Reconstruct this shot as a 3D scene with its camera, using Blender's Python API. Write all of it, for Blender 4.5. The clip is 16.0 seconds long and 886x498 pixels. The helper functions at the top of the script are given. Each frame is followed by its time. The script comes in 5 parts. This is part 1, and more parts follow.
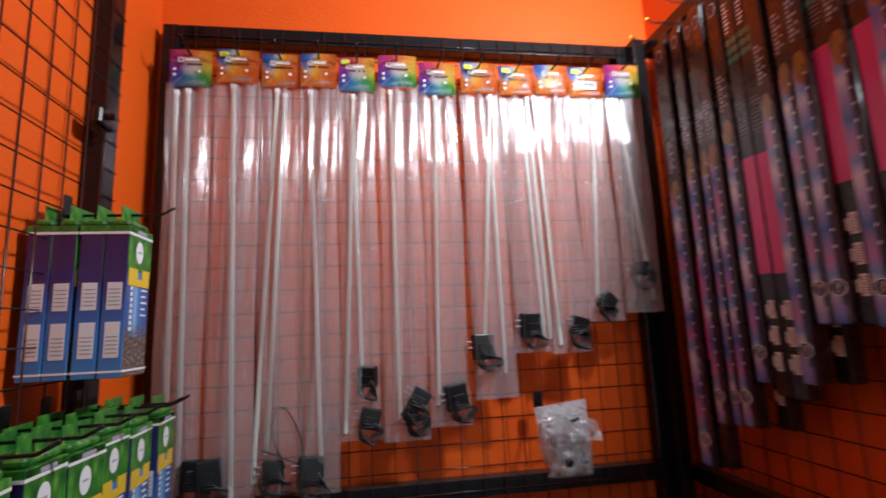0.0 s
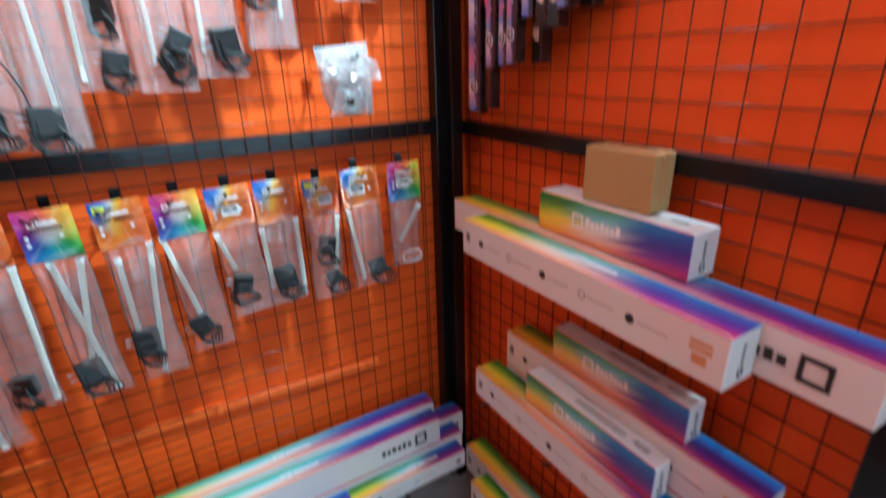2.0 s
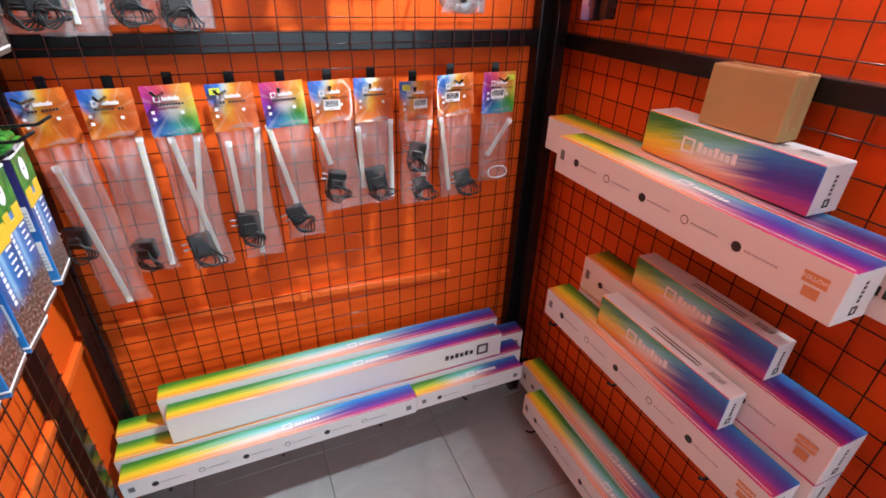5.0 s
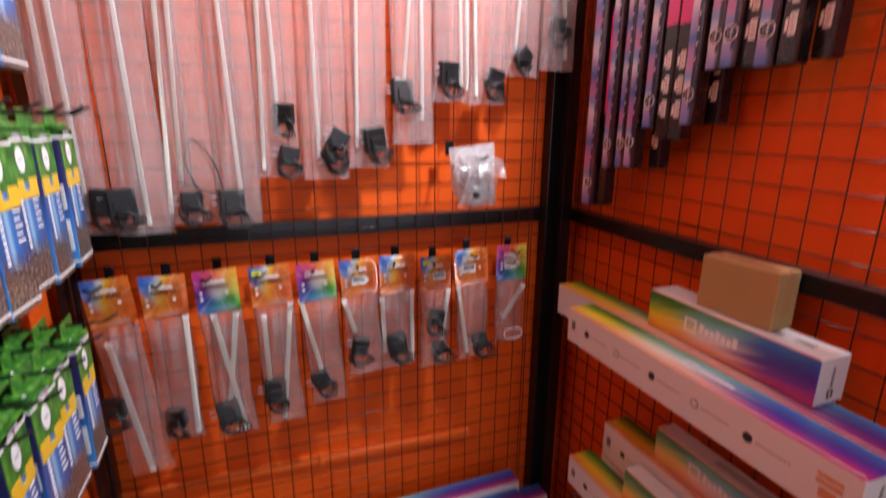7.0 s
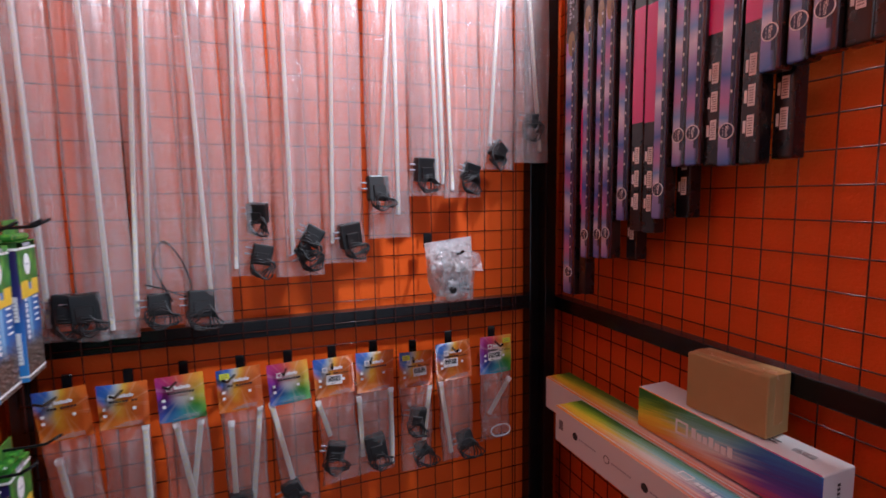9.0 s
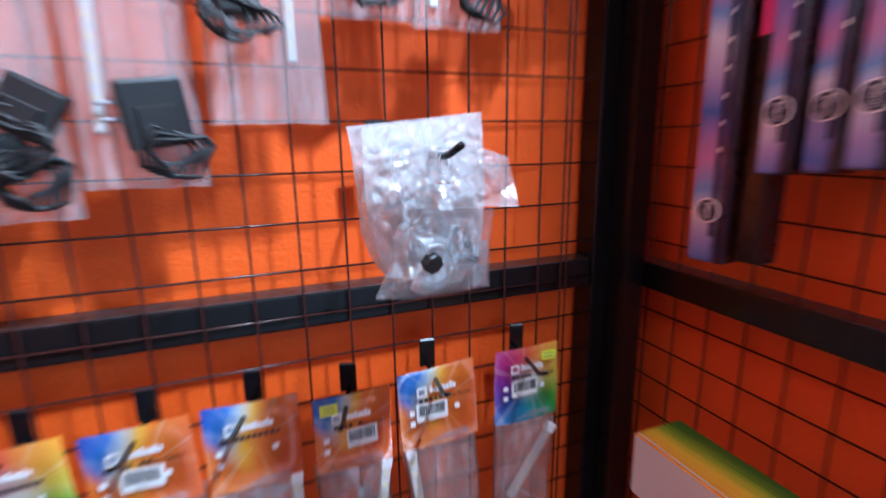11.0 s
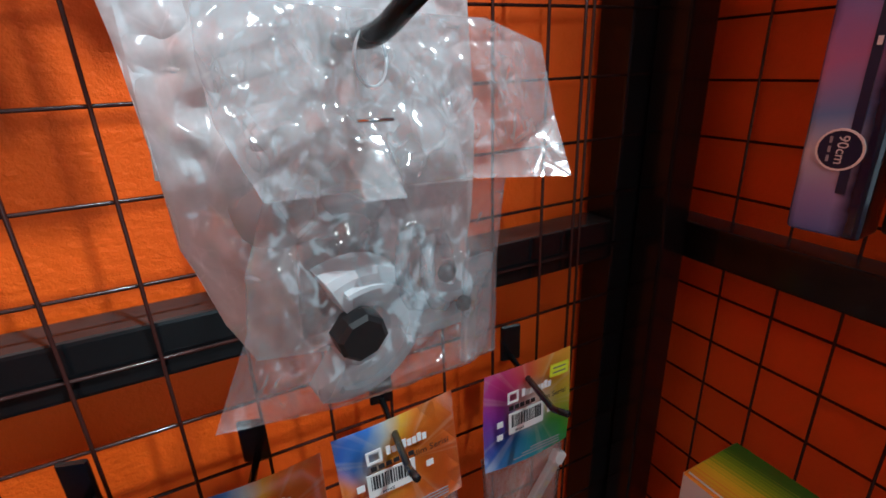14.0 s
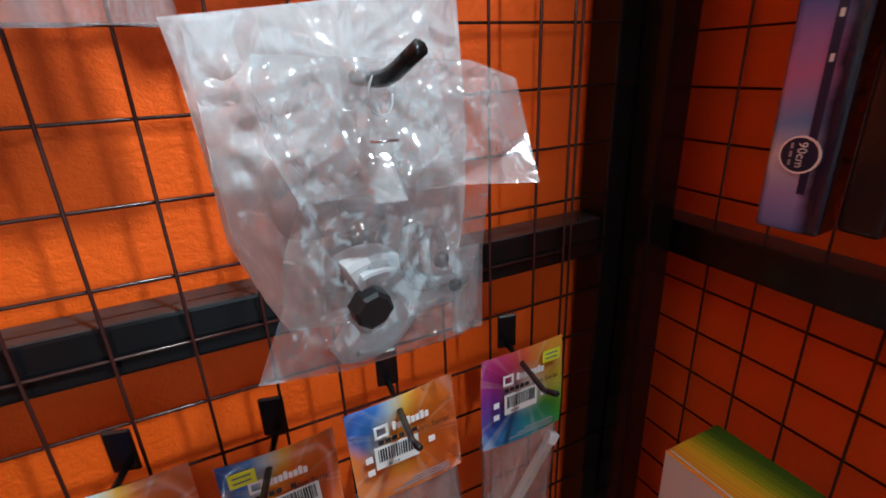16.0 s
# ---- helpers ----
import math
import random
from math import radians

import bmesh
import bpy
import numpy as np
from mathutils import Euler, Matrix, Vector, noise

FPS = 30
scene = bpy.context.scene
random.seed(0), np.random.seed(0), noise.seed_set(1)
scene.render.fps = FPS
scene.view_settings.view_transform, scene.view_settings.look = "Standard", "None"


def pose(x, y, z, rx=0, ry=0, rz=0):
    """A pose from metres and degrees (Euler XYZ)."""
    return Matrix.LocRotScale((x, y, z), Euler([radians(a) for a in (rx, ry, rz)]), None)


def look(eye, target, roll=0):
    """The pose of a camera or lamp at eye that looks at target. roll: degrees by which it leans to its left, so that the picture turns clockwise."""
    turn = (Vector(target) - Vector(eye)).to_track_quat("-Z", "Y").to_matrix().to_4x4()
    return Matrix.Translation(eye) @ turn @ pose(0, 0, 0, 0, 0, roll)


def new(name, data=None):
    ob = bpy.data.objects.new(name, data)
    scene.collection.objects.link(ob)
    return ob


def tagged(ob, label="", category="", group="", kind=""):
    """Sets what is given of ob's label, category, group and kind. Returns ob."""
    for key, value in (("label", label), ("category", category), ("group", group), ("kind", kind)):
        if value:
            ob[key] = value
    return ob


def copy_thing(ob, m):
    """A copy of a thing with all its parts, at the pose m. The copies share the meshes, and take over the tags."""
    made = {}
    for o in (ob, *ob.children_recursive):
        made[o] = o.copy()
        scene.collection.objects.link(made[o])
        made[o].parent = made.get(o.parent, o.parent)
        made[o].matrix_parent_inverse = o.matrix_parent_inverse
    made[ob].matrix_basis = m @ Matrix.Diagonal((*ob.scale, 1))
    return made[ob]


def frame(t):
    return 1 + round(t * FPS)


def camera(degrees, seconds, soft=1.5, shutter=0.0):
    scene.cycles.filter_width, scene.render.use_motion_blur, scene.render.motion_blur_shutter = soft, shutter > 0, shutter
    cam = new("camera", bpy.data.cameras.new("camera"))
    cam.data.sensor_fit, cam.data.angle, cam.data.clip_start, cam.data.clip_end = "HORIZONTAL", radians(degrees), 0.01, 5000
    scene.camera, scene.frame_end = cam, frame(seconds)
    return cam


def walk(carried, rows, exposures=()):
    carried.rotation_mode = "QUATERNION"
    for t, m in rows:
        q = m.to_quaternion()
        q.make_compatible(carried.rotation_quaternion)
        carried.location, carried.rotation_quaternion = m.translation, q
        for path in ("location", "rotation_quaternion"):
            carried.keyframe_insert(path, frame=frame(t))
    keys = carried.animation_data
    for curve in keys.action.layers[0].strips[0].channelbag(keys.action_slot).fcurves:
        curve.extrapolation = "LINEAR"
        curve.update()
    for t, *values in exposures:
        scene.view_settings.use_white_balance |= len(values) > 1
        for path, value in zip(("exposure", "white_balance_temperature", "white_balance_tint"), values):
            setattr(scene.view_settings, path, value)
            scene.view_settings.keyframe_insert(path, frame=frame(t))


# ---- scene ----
cam = camera(85.2, 16.0, 1.6, 0.7)
METRES, EYE, TILT, LEAN, TURN = 1.71, 1.66, 0.0, 0.0, -8.8
ROWS = [
    (0.0, 0.0, 0.0, 0.0, 0.39, 9.25, 2.41),
    (0.5, -0.0264, -0.0293, 0.002, -8.34, 9.03, 2.11),
    (1.0, -0.0213, -0.0297, -0.0101, -13.87, 8.9, 0.75),
    (1.5, -0.0047, -0.0109, -0.066, -18.98, -6.52, 1.33),
    (2.0, 0.0128, -0.0007, -0.1229, -22.32, -21.23, 1.54),
    (2.5, 0.0074, -0.0025, -0.1437, -23.22, -26.67, 0.89),
    (3.0, -0.0058, -0.0024, -0.1496, -21.95, -28.52, -0.82),
    (3.5, -0.0208, -0.0002, -0.1501, -19.25, -29.43, -1.81),
    (6.0, -0.0391, -0.007, -0.1286, -12.37, -27.85, -1.28),
    (6.5, -0.0388, -0.0116, -0.1087, -11.78, -23.17, -0.83),
    (7.0, -0.0382, -0.0195, -0.0722, -11.82, -14.54, -0.4),
    (7.5, -0.0389, -0.0261, -0.0476, -11.98, -8.38, 0.44),
    (8.0, -0.0388, -0.0282, -0.0407, -12.05, -5.92, 0.9),
    (10.5, 0.0823, 0.2395, -0.0858, -12.47, -8.79, 0.08),
    (11.0, 0.0971, 0.3986, -0.1105, -13.1, -12.77, 0.85),
    (11.5, 0.1116, 0.5165, -0.1097, -16.39, -17.07, 1.23),
    (12.0, 0.1153, 0.5332, -0.1149, -18.16, -18.84, 0.86),
    (12.5, 0.1177, 0.5321, -0.1162, -19.07, -19.4, 1.08),
    (13.0, 0.1212, 0.5338, -0.1182, -19.36, -19.97, 1.29),
    (13.5, 0.1279, 0.5322, -0.1206, -19.41, -20.41, 1.57),
    (14.0, 0.1318, 0.5307, -0.1216, -18.31, -20.88, 2.09),
    (14.5, 0.1323, 0.5303, -0.1217, -17.77, -21.04, 2.27),
    (15.0, 0.1307, 0.5294, -0.121, -17.65, -21.1, 2.31),
    (15.5, 0.1289, 0.5237, -0.119, -17.6, -21.11, 2.29),
    (16.0, 0.1278, 0.5095, -0.115, -17.62, -21.11, 2.28),
]
walk(cam, [(t, pose(0, 0, EYE, TILT, LEAN, TURN) @ pose(METRES * x, METRES * y, METRES * z, 90 + pitch, roll, yaw)) for t, x, y, z, yaw, pitch, roll in ROWS],
     exposures=[(0.0, -0.5, 6100, 9), (0.5, -0.95, 6100, 9), (1.0, -0.45, 6100, 9), (1.5, 1.05, 5700, -2), (2.0, 1.4, 4900, -16), (3.0, 1.65, 5000, -15), (3.5, 1.65, 5300, 0), (6.2, 1.6, 6300, 8), (7.0, 0.8, 6500, 18), (8.0, 0.15, 6400, 16), (10.3, 0.65, 5000, 12), (11.0, 1.1, 4800, 2), (11.6, 0.5, 5300, 0), (12.0, 0.38, 5700, 0), (12.5, 0.0, 5800, -4), (13.5, 0.2, 5700, -5), (14.5, 0.55, 5600, -6), (16.0, 0.5, 5700, -5)])

# ---- world and light ----
world = bpy.data.worlds.new("world")
scene.world = world
world.use_nodes = True
bg = world.node_tree.nodes["Background"]
bg.inputs[0].default_value = (0.6, 0.7, 0.85, 1)
bg.inputs[1].default_value = 0.03


def area_lamp(name, place, target, sx, sy, watts, colour):
    data = bpy.data.lights.new(name, "AREA")
    data.shape, data.size, data.size_y, data.energy, data.color = "RECTANGLE", sx, sy, watts, colour
    ob = new(name, data)
    ob.matrix_world = look(place, target)
    return ob


LAMP = (0.770, 0.42, 2.56)
flood = area_lamp("lamp_light", LAMP, (0.0, 1.15, 2.05), 0.11, 0.11, 27, (0.94, 0.97, 1.0))
flood.data.shape = "DISK"
# added fill lamp behind the camera that lifts the right panel
area_lamp("lamp_light", (-0.15, -1.24, 2.69), (0.7, 0.4, 1.2), 0.60, 0.09, 4.0, (0.94, 0.97, 1.0))
# added weak cool fill from the south side, no known source
area_lamp("back_fill", (0.9, -3.02, 1.35), (0.9, 0, 1.35), 2.2, 1.9, 1.6, (0.86, 0.93, 1.0))

# ---- materials ----


class Nodes:
    """A small wrapper to write node trees briefly."""

    def __init__(self, name):
        self.mat = bpy.data.materials.new(name)
        self.mat.use_nodes = True
        self.t = self.mat.node_tree
        self.bsdf = self.t.nodes["Principled BSDF"]
        self.out = self.t.nodes["Material Output"]

    def n(self, kind):
        return self.t.nodes.new("ShaderNode" + kind)

    def link(self, a, b):
        self.t.links.new(a, b)

    def coord(self, which="Object", scale=(1, 1, 1), rot=(0, 0, 0)):
        c = self.n("TexCoord")
        m = self.n("Mapping")
        m.inputs["Scale"].default_value = scale
        m.inputs["Rotation"].default_value = rot
        self.link(c.outputs[which], m.inputs["Vector"])
        return m.outputs["Vector"]

    def noise(self, vec, scale, detail=3.0, rough=0.55, dist=0.0):
        t = self.n("TexNoise")
        t.inputs["Scale"].default_value = scale
        t.inputs["Detail"].default_value = detail
        t.inputs["Roughness"].default_value = rough
        t.inputs["Distortion"].default_value = dist
        self.link(vec, t.inputs["Vector"])
        return t.outputs["Fac"]

    def ramp(self, fac, stops, mode="LINEAR"):
        r = self.n("ValToRGB")
        r.color_ramp.interpolation = mode
        e = r.color_ramp.elements
        while len(e) < len(stops):
            e.new(0.5)
        for item, (p, c) in zip(e, stops):
            item.position = p
            item.color = (*c, 1) if len(c) == 3 else c
        self.link(fac, r.inputs["Fac"])
        return r.outputs["Color"]

    def mix(self, fac, a, b, blend="MIX"):
        m = self.n("Mix")
        m.data_type, m.blend_type = "RGBA", blend
        for value, sock in ((fac, m.inputs[0]), (a, m.inputs[6]), (b, m.inputs[7])):
            if isinstance(value, (int, float)):
                sock.default_value = value
            elif isinstance(value, tuple):
                sock.default_value = (*value, 1)
            else:
                self.link(value, sock)
        return m.outputs[2]

    def math(self, op, a, b=0.0, c=None):
        m = self.n("Math")
        m.operation = op
        for value, sock in zip((a, b, c), m.inputs):
            if value is None:
                continue
            if isinstance(value, (int, float)):
                sock.default_value = value
            else:
                self.link(value, sock)
        return m.outputs[0]

    def bump(self, height, strength, dist):
        b = self.n("Bump")
        b.inputs["Strength"].default_value = strength
        b.inputs["Distance"].default_value = dist
        self.link(height, b.inputs["Height"])
        return b.outputs["Normal"]

    def done(self, colour=None, rough=None, metal=0.0, normal=None, coat=0.0, spec=0.5):
        b = self.bsdf
        for value, key in ((colour, "Base Color"), (rough, "Roughness"), (normal, "Normal")):
            if value is None:
                continue
            if isinstance(value, (int, float)):
                b.inputs[key].default_value = value
            elif isinstance(value, tuple):
                b.inputs[key].default_value = (*value, 1)
            else:
                self.link(value, b.inputs[key])
        b.inputs["Metallic"].default_value = metal
        b.inputs["Coat Weight"].default_value = coat
        b.inputs["Specular IOR Level"].default_value = spec
        return self.mat


def paint(name, base, other, rough=0.45, fine=160.0, bumps=0.25):
    k = Nodes(name)
    v = k.coord()
    big = k.noise(v, 2.2, 4)
    small = k.noise(v, fine, 4, 0.6)
    colour = k.mix(big, base, other)
    colour = k.mix(k.math("MULTIPLY", small, 0.16), colour, tuple(0.6 * c for c in base))
    r = k.math("MULTIPLY_ADD", big, 0.2, rough - 0.1)
    return k.done(colour, r, normal=k.bump(small, bumps, 0.002), spec=0.25)


ORANGE = paint("orange_wall_paint", (0.80, 0.118, 0.006), (0.74, 0.090, 0.005), 0.55, 190, 0.7)
# for unseen walls: dim and neutral to hold down orange bounce light
SHOP = paint("dim_grey_shop_wall", (0.26, 0.255, 0.25), (0.20, 0.20, 0.20), 0.6)
CEIL = paint("white_ceiling_paint", (0.50, 0.50, 0.50), (0.44, 0.44, 0.44), 0.8)
CONDUIT = paint("orange_painted_plastic", (0.82, 0.15, 0.02), (0.76, 0.13, 0.015), 0.32, 60, 0.1)


def steel(name, base, rough, scale=1.0, settled=0.4):
    k = Nodes(name)
    v = k.coord()
    smear = k.noise(k.coord(scale=(3, 3, 0.6)), 30 * scale, 4)
    dust = k.ramp(k.noise(v, 14 * scale, 6, 0.65), [(0.58, (0, 0, 0)), (0.80, (1, 1, 1))])
    colour = k.mix(k.math("MULTIPLY", dust, 0.05), base, (0.10, 0.095, 0.09))
    up = k.n("SeparateXYZ")
    k.link(k.n("NewGeometry").outputs["Normal"], up.inputs[0])
    lies = k.math("MULTIPLY", k.ramp(up.outputs[2], [(0.55, (0, 0, 0)), (0.95, (1, 1, 1))]), k.math("MULTIPLY", k.noise(v, 55 * scale, 4), settled))
    colour = k.mix(lies, colour, (0.13, 0.12, 0.115))
    r = k.math("MULTIPLY_ADD", smear, 0.10, rough - 0.05)
    return k.done(colour, r, normal=k.bump(smear, 0.03, 0.001), coat=0.1, spec=0.3)


BLACK_STEEL = steel("black_enamel_steel", (0.006, 0.006, 0.007), 0.24)
WIRE = steel("black_wire", (0.040, 0.013, 0.011), 0.22, 4, 0.0)


def plain(name, colour, rough=0.5, metal=0.0, var=0.12, scale=40.0, coat=0.0):
    k = Nodes(name)
    n = k.noise(k.coord(), scale, 4)
    c = k.mix(k.math("MULTIPLY", n, var), colour, tuple(0.45 * x for x in colour))
    return k.done(c, k.math("MULTIPLY_ADD", n, 0.15, rough - 0.07), metal, k.bump(n, 0.05, 0.001), coat)


BLACK_PLASTIC = plain("black_plastic", (0.006, 0.006, 0.007), 0.42)
RUBBER = plain("black_cable_rubber", (0.012, 0.012, 0.013), 0.5)
WHITE_CARD = plain("white_coated_card", (0.70, 0.70, 0.70), 0.38, var=0.06, scale=12, coat=0.15)
STICKER = plain("white_sticker_paper", (0.76, 0.76, 0.74), 0.5, var=0.05)
YELLOW = plain("yellow_price_sticker", (0.72, 0.80, 0.03), 0.5, var=0.05)
INK = plain("black_ink", (0.02, 0.02, 0.024), 0.45)
GREY_INK = plain("grey_ink", (0.16, 0.155, 0.16), 0.5)
PALE_INK = plain("white_ink", (0.82, 0.82, 0.82), 0.45, var=0.05)
SILVER_INK = plain("silver_grey_ink", (0.38, 0.38, 0.42), 0.4)
ORANGE_INK = plain("orange_ink", (0.58, 0.27, 0.12), 0.5)
BROWN_CARD = plain("brown_corrugated_card", (0.40, 0.265, 0.10), 0.75, var=0.25, scale=25)
LED_WHITE = plain("white_led_strip", (0.62, 0.62, 0.61), 0.35, var=0.04)
LED_CHIP = plain("pale_yellow_led_chip", (0.72, 0.66, 0.42), 0.3, var=0.05)
PINK = plain("magenta_print", (0.62, 0.02, 0.20), 0.35, coat=0.3)
k = Nodes("leafy_green_print")
v = k.coord("Object", (1, 1, 0.45), (0.5, 0.4, 0.6))
leaf = k.n("TexVoronoi")
leaf.inputs["Scale"].default_value = 75
k.link(v, leaf.inputs["Vector"])
tone = k.noise(v, 40, 4)
c = k.ramp(leaf.outputs["Distance"], [(0.05, (0.16, 0.42, 0.04)), (0.45, (0.045, 0.20, 0.022)), (0.8, (0.010, 0.07, 0.010))])
GREEN_PRINT = k.done(k.mix(k.math("MULTIPLY", tone, 0.5), c, (0.03, 0.20, 0.03)), 0.35, coat=0.2)
YELLOW_PRINT = plain("yellow_print", (0.80, 0.52, 0.03), 0.35, coat=0.2)
NAVY_PRINT = plain("navy_print", (0.012, 0.016, 0.06), 0.3, coat=0.3)
DARK_PACK = plain("black_gloss_card", (0.007, 0.006, 0.009), 0.28, coat=0.2)
MAROON_PACK = plain("dark_maroon_card", (0.020, 0.008, 0.007), 0.28, coat=0.2)
TEAL_PRINT = plain("green_spot_print", (0.02, 0.25, 0.16), 0.3, coat=0.4)

# glow of the added fill lamp's tube, also caught in the glossy film
k = Nodes("fill_lamp_diffuser")
e = k.n("Emission")
e.inputs["Color"].default_value = (1, 0.98, 0.95, 1)
e.inputs["Strength"].default_value = 9.0
k.link(e.outputs[0], k.out.inputs["Surface"])
GLOW = k.mat

# emission for a sheet added to give the film something bright to reflect
k = Nodes("fill_glow_sheet")
e = k.n("Emission")
e.inputs["Color"].default_value = (0.80, 0.90, 1.0, 1)
e.inputs["Strength"].default_value = 1.0
k.link(e.outputs[0], k.out.inputs["Surface"])
FILLGLOW = k.mat


def tile_material():
    k = Nodes("grey_white_floor_tile")
    v = k.coord("Object")
    vein = k.noise(v, 3.5, 8, 0.65, 1.2)
    fine = k.noise(v, 90, 3)
    info = k.n("ObjectInfo")
    c = k.ramp(vein, [(0.30, (0.27, 0.28, 0.28)), (0.55, (0.36, 0.37, 0.37)), (0.75, (0.42, 0.43, 0.43))])
    c = k.mix(k.math("MULTIPLY", info.outputs["Random"], 0.2), c, (0.30, 0.30, 0.29))
    c = k.mix(k.math("MULTIPLY", fine, 0.12), c, (0.30, 0.29, 0.28))
    return k.done(c, k.math("MULTIPLY_ADD", vein, 0.2, 0.22), normal=k.bump(fine, 0.04, 0.001))


TILE = tile_material()
GROUT = plain("grey_grout", (0.22, 0.21, 0.20), 0.85)


def burst(name, left, middle, right, streak=1.0, turn=1.1):
    """A printed rainbow: u runs along the length, v from the rear or top edge."""
    k = Nodes(name)
    c = k.n("TexCoord")
    s = k.n("SeparateXYZ")
    k.link(c.outputs["UV"], s.inputs[0])
    u, v = s.outputs[0], s.outputs[1]
    # fine rays that fan out across the print
    comb = k.n("CombineXYZ")
    k.link(k.math("MULTIPLY", u, 0.9), comb.inputs[0])
    k.link(k.math("MULTIPLY_ADD", u, turn * 6, k.math("MULTIPLY", v, 9.0)), comb.inputs[1])
    ray = k.noise(comb.outputs[0], 3.4, 7, 0.66)
    cloud = k.noise(comb.outputs[0], 0.8, 2)
    vv = k.math("ADD", k.math("MULTIPLY_ADD", u, 0.30, k.math("SUBTRACT", v, 0.15)), k.math("MULTIPLY", k.math("SUBTRACT", ray, 0.5), 0.75 * streak))
    uu = k.math("ADD", u, k.math("MULTIPLY", k.math("SUBTRACT", cloud, 0.5), 0.5))
    a = k.ramp(vv, left)
    b = k.ramp(vv, middle)
    d = k.ramp(vv, right)
    f = k.ramp(uu, [(0.16, (0, 0, 0)), (0.46, (1, 1, 1))], "EASE")
    g = k.ramp(uu, [(0.50, (0, 0, 0)), (0.80, (1, 1, 1))], "EASE")
    col = k.mix(g, k.mix(f, a, b), d)
    spark = k.ramp(ray, [(0.62, (0, 0, 0)), (0.80, (1, 1, 1))])
    col = k.mix(k.math("MULTIPLY", spark, 0.14), col, (0.9, 0.85, 0.85))
    return k.done(col, 0.3, coat=0.35)


RAINBOW = burst("rainbow_print",
                [(0.06, (0.03, 0.17, 0.02)), (0.28, (0.26, 0.42, 0.02)), (0.52, (0.80, 0.58, 0.03)), (0.85, (0.75, 0.26, 0.03))],
                [(0.05, (0.10, 0.36, 0.20)), (0.30, (0.22, 0.60, 0.66)), (0.58, (0.75, 0.70, 0.66)), (0.9, (0.75, 0.30, 0.16))],
                [(0.06, (0.04, 0.30, 0.58)), (0.32, (0.03, 0.12, 0.44)), (0.60, (0.05, 0.03, 0.26)), (0.80, (0.16, 0.025, 0.28)), (1.0, (0.42, 0.03, 0.16))])


def card_material(name, stops, around):
    """Header card print: u to the right, v downwards. Bands that cross the card, or hues round a pale middle."""
    k = Nodes(name)
    c = k.n("TexCoord")
    sep = k.n("SeparateXYZ")
    k.link(c.outputs["UV"], sep.inputs[0])
    u, v = sep.outputs[0], sep.outputs[1]
    cloud = k.noise(k.coord("UV", (2.2, 2.2, 1)), 1.0, 2)
    du, dv = k.math("SUBTRACT", u, 0.52), k.math("SUBTRACT", v, 0.46)
    angle = k.math("MULTIPLY_ADD", k.math("ARCTAN2", dv, du), 0.15915, 0.5)
    comb = k.n("CombineXYZ")
    k.link(k.math("MULTIPLY", angle, 26.0), comb.inputs[0])
    ray = k.noise(comb.outputs[0], 1.0, 2)
    if around:
        col = k.ramp(k.math("ADD", angle, k.math("MULTIPLY", k.math("SUBTRACT", cloud, 0.5), 0.10)), stops)
        far = k.math("SQRT", k.math("ADD", k.math("MULTIPLY", du, du), k.math("MULTIPLY", dv, dv)))
        pale = k.ramp(far, [(0.06, (0.85, 0.85, 0.85)), (0.34, (0, 0, 0))], "EASE")
        col = k.mix(pale, col, (0.74, 0.74, 0.72))
    else:
        band = k.math("ADD", k.math("MULTIPLY_ADD", v, 0.32, k.math("MULTIPLY", u, 0.95)), k.math("MULTIPLY", k.math("SUBTRACT", cloud, 0.5), 0.30))
        col = k.ramp(band, stops)
        low = k.ramp(k.math("SUBTRACT", v, k.math("MULTIPLY", u, 1.1)), [(0.18, (0, 0, 0)), (0.50, (1, 1, 1))], "EASE")
        col = k.mix(low, col, (0.72, 0.20, 0.02))
        foot = k.ramp(k.math("MULTIPLY_ADD", u, 0.45, v), [(1.02, (0, 0, 0)), (1.25, (1, 1, 1))], "EASE")
        foot_fac = k.math("MULTIPLY", foot, 0.8)
        col = k.mix(foot_fac, col, (0.60, 0.70, 0.80))
    col = k.mix(k.math("MULTIPLY", k.ramp(ray, [(0.52, (0, 0, 0)), (0.72, (1, 1, 1))]), 0.30), col, (0.86, 0.78, 0.60))
    return k.done(col, 0.3, coat=0.35)


CARD_WARM = card_material("orange_card_print", [(0.0, (0.02, 0.08, 0.42)), (0.24, (0.06, 0.22, 0.68)), (0.38, (0.52, 0.62, 0.66)), (0.52, (0.86, 0.52, 0.04)), (0.68, (0.78, 0.24, 0.02)), (1.0, (0.66, 0.13, 0.015))], False)
CARD_RAIN = card_material("rainbow_card_print", [(0.0, (0.24, 0.03, 0.36)), (0.12, (0.55, 0.03, 0.20)), (0.24, (0.74, 0.12, 0.05)), (0.38, (0.82, 0.42, 0.04)), (0.50, (0.62, 0.55, 0.05)), (0.62, (0.08, 0.36, 0.04)), (0.74, (0.06, 0.36, 0.42)), (0.88, (0.03, 0.10, 0.46)), (1.0, (0.24, 0.03, 0.36))], True)


